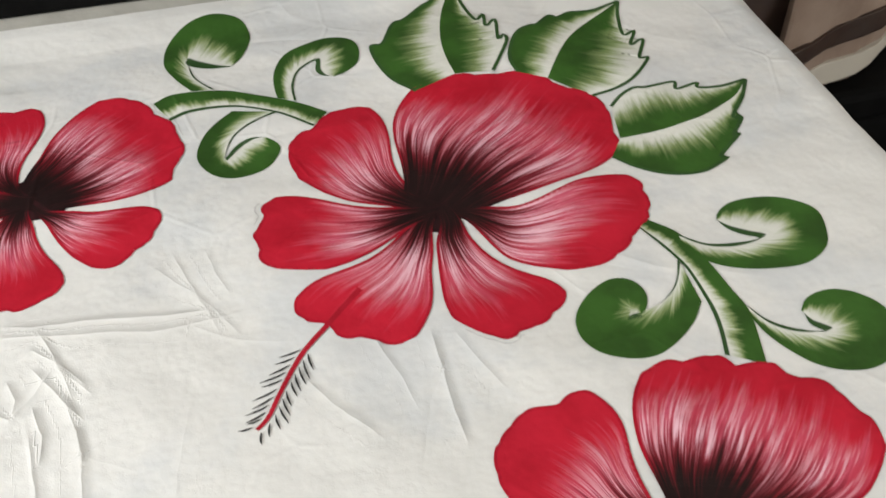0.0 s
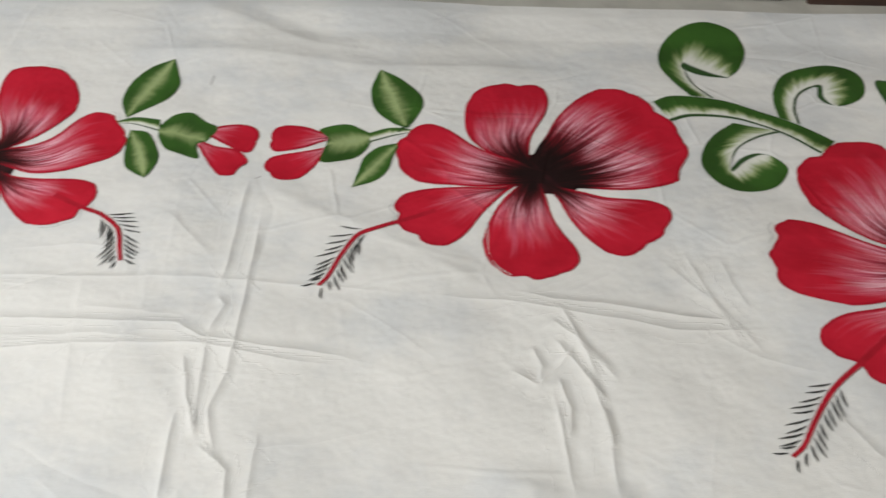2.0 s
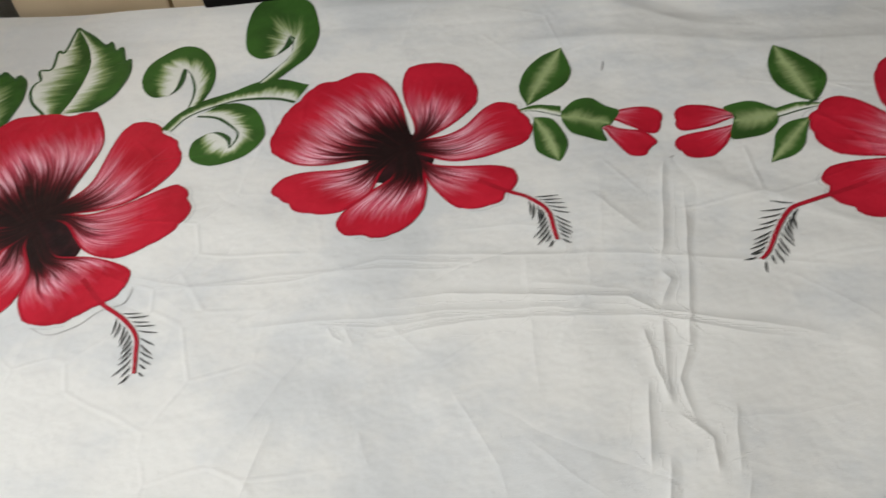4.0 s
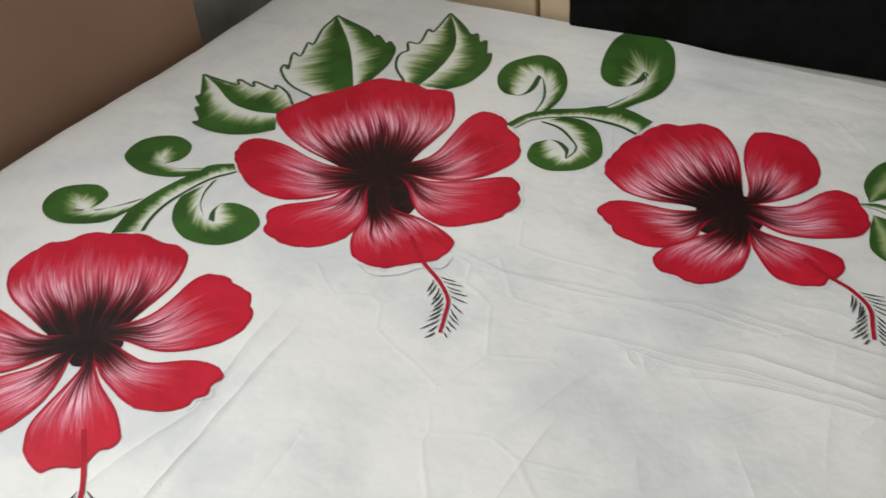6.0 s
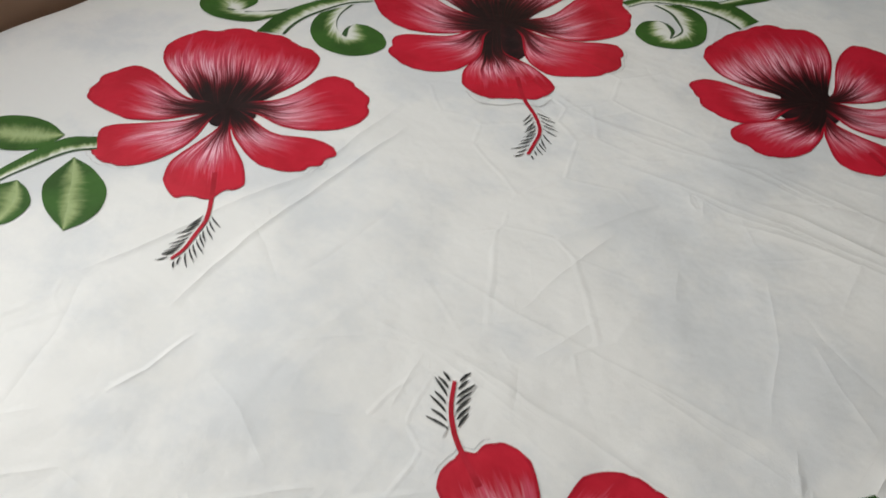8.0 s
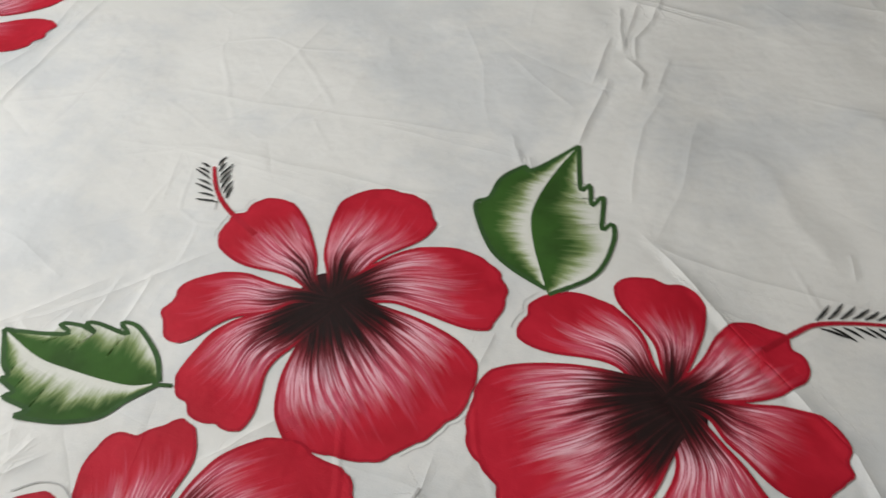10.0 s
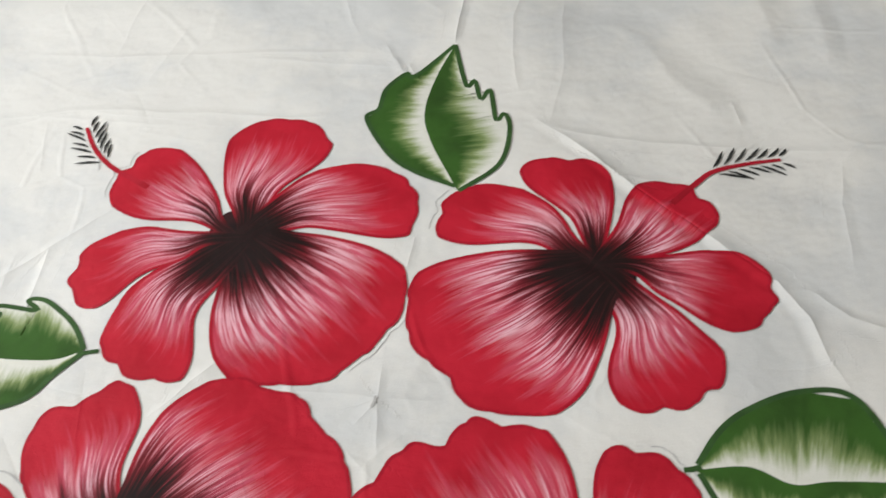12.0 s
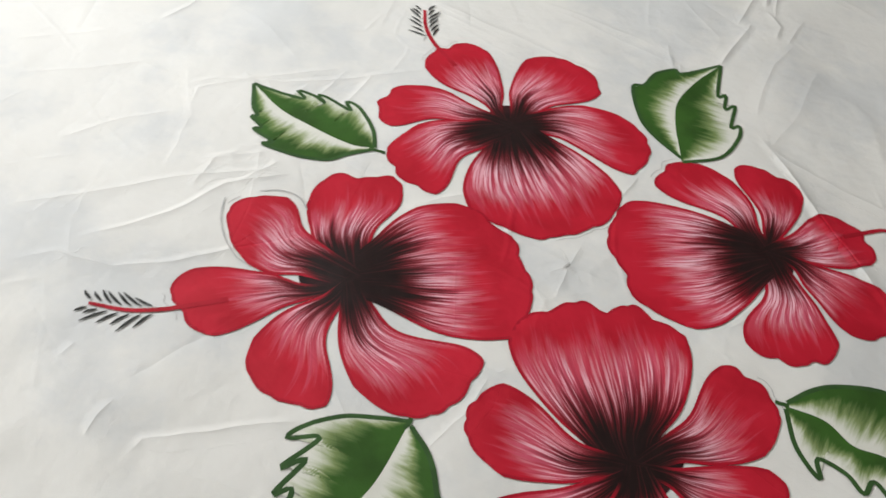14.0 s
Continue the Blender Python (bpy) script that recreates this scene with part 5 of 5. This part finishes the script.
curl([(0.409, 0.058), (0.392, 0.042), (0.379, 0.022), (0.373, -0.002), (0.380, -0.023), (0.394, -0.035), (0.412, -0.036), (0.431, -0.027), (0.443, -0.008), (0.440, 0.004), (0.433, 0.012)],
     [(0.450, 0.046), (0.429, 0.038), (0.409, 0.023), (0.398, 0.003), (0.396, -0.007), (0.407, 0.008), (0.421, 0.015), (0.433, 0.012)])
stem([(0.708, -0.172), (0.726, -0.194), (0.734, -0.226), (0.739, -0.258), (0.741, -0.284), (0.730, -0.329)],
     [(0.699, -0.181), (0.709, -0.209), (0.715, -0.232), (0.716, -0.265), (0.713, -0.289), (0.706, -0.314)])
curl([(0.724, -0.206), (0.734, -0.228), (0.754, -0.240), (0.781, -0.247), (0.807, -0.248), (0.831, -0.235), (0.842, -0.213), (0.843, -0.194), (0.826, -0.178), (0.805, -0.170), (0.783, -0.170), (0.768, -0.178), (0.761, -0.188)],
     [(0.725, -0.196), (0.742, -0.210), (0.764, -0.214), (0.785, -0.214), (0.775, -0.207), (0.766, -0.198), (0.762, -0.186)])
curl([(0.712, -0.264), (0.699, -0.280), (0.679, -0.295), (0.660, -0.303), (0.640, -0.301), (0.623, -0.291), (0.615, -0.274), (0.619, -0.254), (0.635, -0.236), (0.655, -0.226), (0.670, -0.231), (0.676, -0.246), (0.670, -0.261), (0.662, -0.266)],
     [(0.713, -0.220), (0.703, -0.240), (0.687, -0.257), (0.670, -0.267), (0.653, -0.268), (0.658, -0.265), (0.664, -0.262)])
curl([(0.739, -0.283), (0.743, -0.304), (0.752, -0.323), (0.765, -0.339), (0.782, -0.348), (0.802, -0.350), (0.821, -0.341), (0.838, -0.315), (0.836, -0.296), (0.822, -0.281), (0.805, -0.276), (0.788, -0.280), (0.778, -0.290)],
     [(0.742, -0.276), (0.750, -0.292), (0.766, -0.305), (0.785, -0.313), (0.778, -0.304), (0.779, -0.292)])
stem([(-0.489, 0.023), (-0.479, 0.049), (-0.460, 0.070), (-0.433, 0.085), (-0.410, 0.100), (-0.384, 0.102), (-0.351, 0.091)],
     [(-0.476, 0.019), (-0.467, 0.041), (-0.446, 0.057), (-0.424, 0.068), (-0.398, 0.069), (-0.376, 0.067), (-0.358, 0.060)])
curl([(-0.461, 0.066), (-0.460, 0.095), (-0.467, 0.125), (-0.483, 0.151), (-0.503, 0.169), (-0.524, 0.173), (-0.538, 0.161), (-0.550, 0.138), (-0.548, 0.112), (-0.536, 0.090), (-0.520, 0.078), (-0.505, 0.081)],
     [(-0.473, 0.057), (-0.477, 0.083), (-0.487, 0.106), (-0.500, 0.126), (-0.496, 0.108), (-0.497, 0.092), (-0.504, 0.080)])
curl([(-0.391, 0.098), (-0.379, 0.118), (-0.365, 0.142), (-0.364, 0.175), (-0.374, 0.209), (-0.391, 0.241), (-0.418, 0.262), (-0.440, 0.265), (-0.457, 0.243), (-0.456, 0.202), (-0.447, 0.170), (-0.436, 0.151), (-0.418, 0.140), (-0.404, 0.144)],
     [(-0.409, 0.098), (-0.399, 0.118), (-0.387, 0.141), (-0.391, 0.176), (-0.393, 0.160), (-0.398, 0.151), (-0.404, 0.144)])
curl([(-0.438, 0.063), (-0.419, 0.065), (-0.397, 0.053), (-0.380, 0.028), (-0.372, 0.005), (-0.379, -0.018), (-0.394, -0.031), (-0.413, -0.037), (-0.433, -0.030), (-0.442, -0.017), (-0.444, 0.001), (-0.435, 0.013)],
     [(-0.458, 0.042), (-0.436, 0.039), (-0.416, 0.026), (-0.402, 0.011), (-0.402, -0.009), (-0.407, 0.006), (-0.422, 0.016), (-0.436, 0.014)])
stem([(-0.698, -0.174), (-0.716, -0.188), (-0.721, -0.206), (-0.731, -0.236), (-0.736, -0.262), (-0.735, -0.287), (-0.723, -0.320)],
     [(-0.684, -0.185), (-0.698, -0.209), (-0.705, -0.238), (-0.708, -0.264), (-0.704, -0.287), (-0.697, -0.302)])
curl([(-0.723, -0.215), (-0.742, -0.225), (-0.766, -0.229), (-0.790, -0.226), (-0.814, -0.216), (-0.824, -0.200), (-0.824, -0.180), (-0.811, -0.165), (-0.790, -0.158), (-0.766, -0.165), (-0.754, -0.182), (-0.755, -0.198), (-0.765, -0.206)],
     [(-0.717, -0.195), (-0.736, -0.206), (-0.755, -0.210), (-0.778, -0.209), (-0.770, -0.210), (-0.765, -0.206)])
curl([(-0.735, -0.287), (-0.743, -0.307), (-0.760, -0.320), (-0.783, -0.329), (-0.806, -0.328), (-0.824, -0.318), (-0.833, -0.304), (-0.832, -0.287), (-0.818, -0.274), (-0.799, -0.266), (-0.778, -0.272), (-0.772, -0.284), (-0.774, -0.301)],
     [(-0.738, -0.263), (-0.752, -0.283), (-0.767, -0.301), (-0.787, -0.312), (-0.779, -0.307), (-0.773, -0.301)])
curl([(-0.705, -0.244), (-0.698, -0.262), (-0.682, -0.280), (-0.658, -0.292), (-0.637, -0.292), (-0.618, -0.284), (-0.606, -0.267), (-0.605, -0.247), (-0.613, -0.235), (-0.629, -0.227), (-0.649, -0.227), (-0.661, -0.235)],
     [(-0.693, -0.205), (-0.687, -0.228), (-0.676, -0.247), (-0.653, -0.264), (-0.661, -0.249), (-0.661, -0.235)])
stem([(-0.130, 0.038), (-0.115, 0.044), (-0.092, 0.041)],
     [(-0.129, 0.035), (-0.113, 0.034), (-0.090, 0.025)])
stem([(0.093, 0.028), (0.111, 0.035), (0.132, 0.032)],
     [(0.095, 0.016), (0.115, 0.024), (0.133, 0.029)])
stem([(-0.679, -0.544), (-0.697, -0.567), (-0.698, -0.619), (-0.694, -0.646)],
     [(-0.662, -0.555), (-0.676, -0.578), (-0.682, -0.630), (-0.681, -0.655)])
f = bud((-0.050, 0.025))
petal(f, -10, 51, 0, [8, 12, 14, 16, 17, 17, 17, 17, 17, 17, 17, 17], [-5, -7, -10, -12, -14, -17, -19, -20, -20, -20, -20, -20], [48, 50, 50, 50, 50, 50, 50, 50, 49, 49, 48, 47, 45, 42, 36])
f = bud((-0.052, 0.010))
petal(f, -40, 58, 0, [5, 6, 9, 13, 16, 16, 16, 16, 16, 16, 16, 16], [-4, -7, -9, -11, -13, -15, -16, -17, -17, -17, -17, -17], [50, 54, 56, 57, 58, 58, 56, 55, 54, 53, 54, 54, 53, 49, 41])
f = bud((0.058, 0.022))
petal(f, -175, 50, 0, [8, 11, 14, 16, 17, 18, 19, 19, 19, 19, 19, 19], [-8, -11, -14, -16, -17, -18, -18, -18, -18, -18, -18, -18], [39, 45, 47, 48, 49, 49, 49, 49, 49, 49, 49, 49, 48, 47, 44])
f = bud((0.060, 0.006))
petal(f, -142, 58, 0, [6, 10, 14, 17, 19, 21, 21, 21, 21, 21, 21, 21], [-4, -6, -8, -10, -13, -15, -17, -17, -17, -17, -17, -17], [48, 52, 55, 56, 57, 57, 57, 57, 57, 57, 56, 54, 52, 47, 42])
line([(-0.493, -0.243), (-0.473, -0.250), (-0.452, -0.239), (-0.440, -0.223), (-0.422, -0.213), (-0.422, -0.194)], .0011, PENCIL, "pencil_line")
line([(-0.214, -0.850), (-0.203, -0.867), (-0.188, -0.880), (-0.170, -0.889), (-0.156, -0.890)], .001, PENCIL, "pencil_line")
line([(-0.199, -0.828), (-0.187, -0.817), (-0.173, -0.814), (-0.159, -0.821)], .001, PENCIL, "pencil_line")
line([(-0.167, -0.732), (-0.161, -0.730), (-0.154, -0.728)], .0032, GREEN_LINE, "leaf_stalk")
line([(0.196, -0.765), (0.200, -0.764), (0.205, -0.762)], .003, GREEN_LINE, "leaf_stalk")
line([(0.009, -0.934), (0.009, -0.929), (0.008, -0.925)], .003, GREEN_LINE, "leaf_stalk")
line([(0.118, 0.029), (0.121, 0.034), (0.127, 0.038)], .003, GREEN_LINE, "leaf_stalk")
line([(-0.231, -0.529), (-0.226, -0.556), (-0.218, -0.578)], .001, PENCIL, "pencil_line")
line([(0.196, -0.084), (0.197, -0.115), (0.203, -0.131), (0.214, -0.141)], .001, PENCIL, "pencil_line")
line([(0.022, -0.746), (0.023, -0.742), (0.023, -0.738)], 0.0014, PENCIL, "grey_speck")
line([(0.006, -0.037), (0.008, -0.035), (0.010, -0.034)], 0.0014, PENCIL, "grey_speck")
line([(-0.059, 0.109), (-0.059, 0.101), (-0.059, 0.095)], 0.0014, PENCIL, "grey_speck")
line([(0.022, -0.742), (0.023, -0.742), (0.024, -0.742)], 0.0014, PENCIL, "grey_speck")
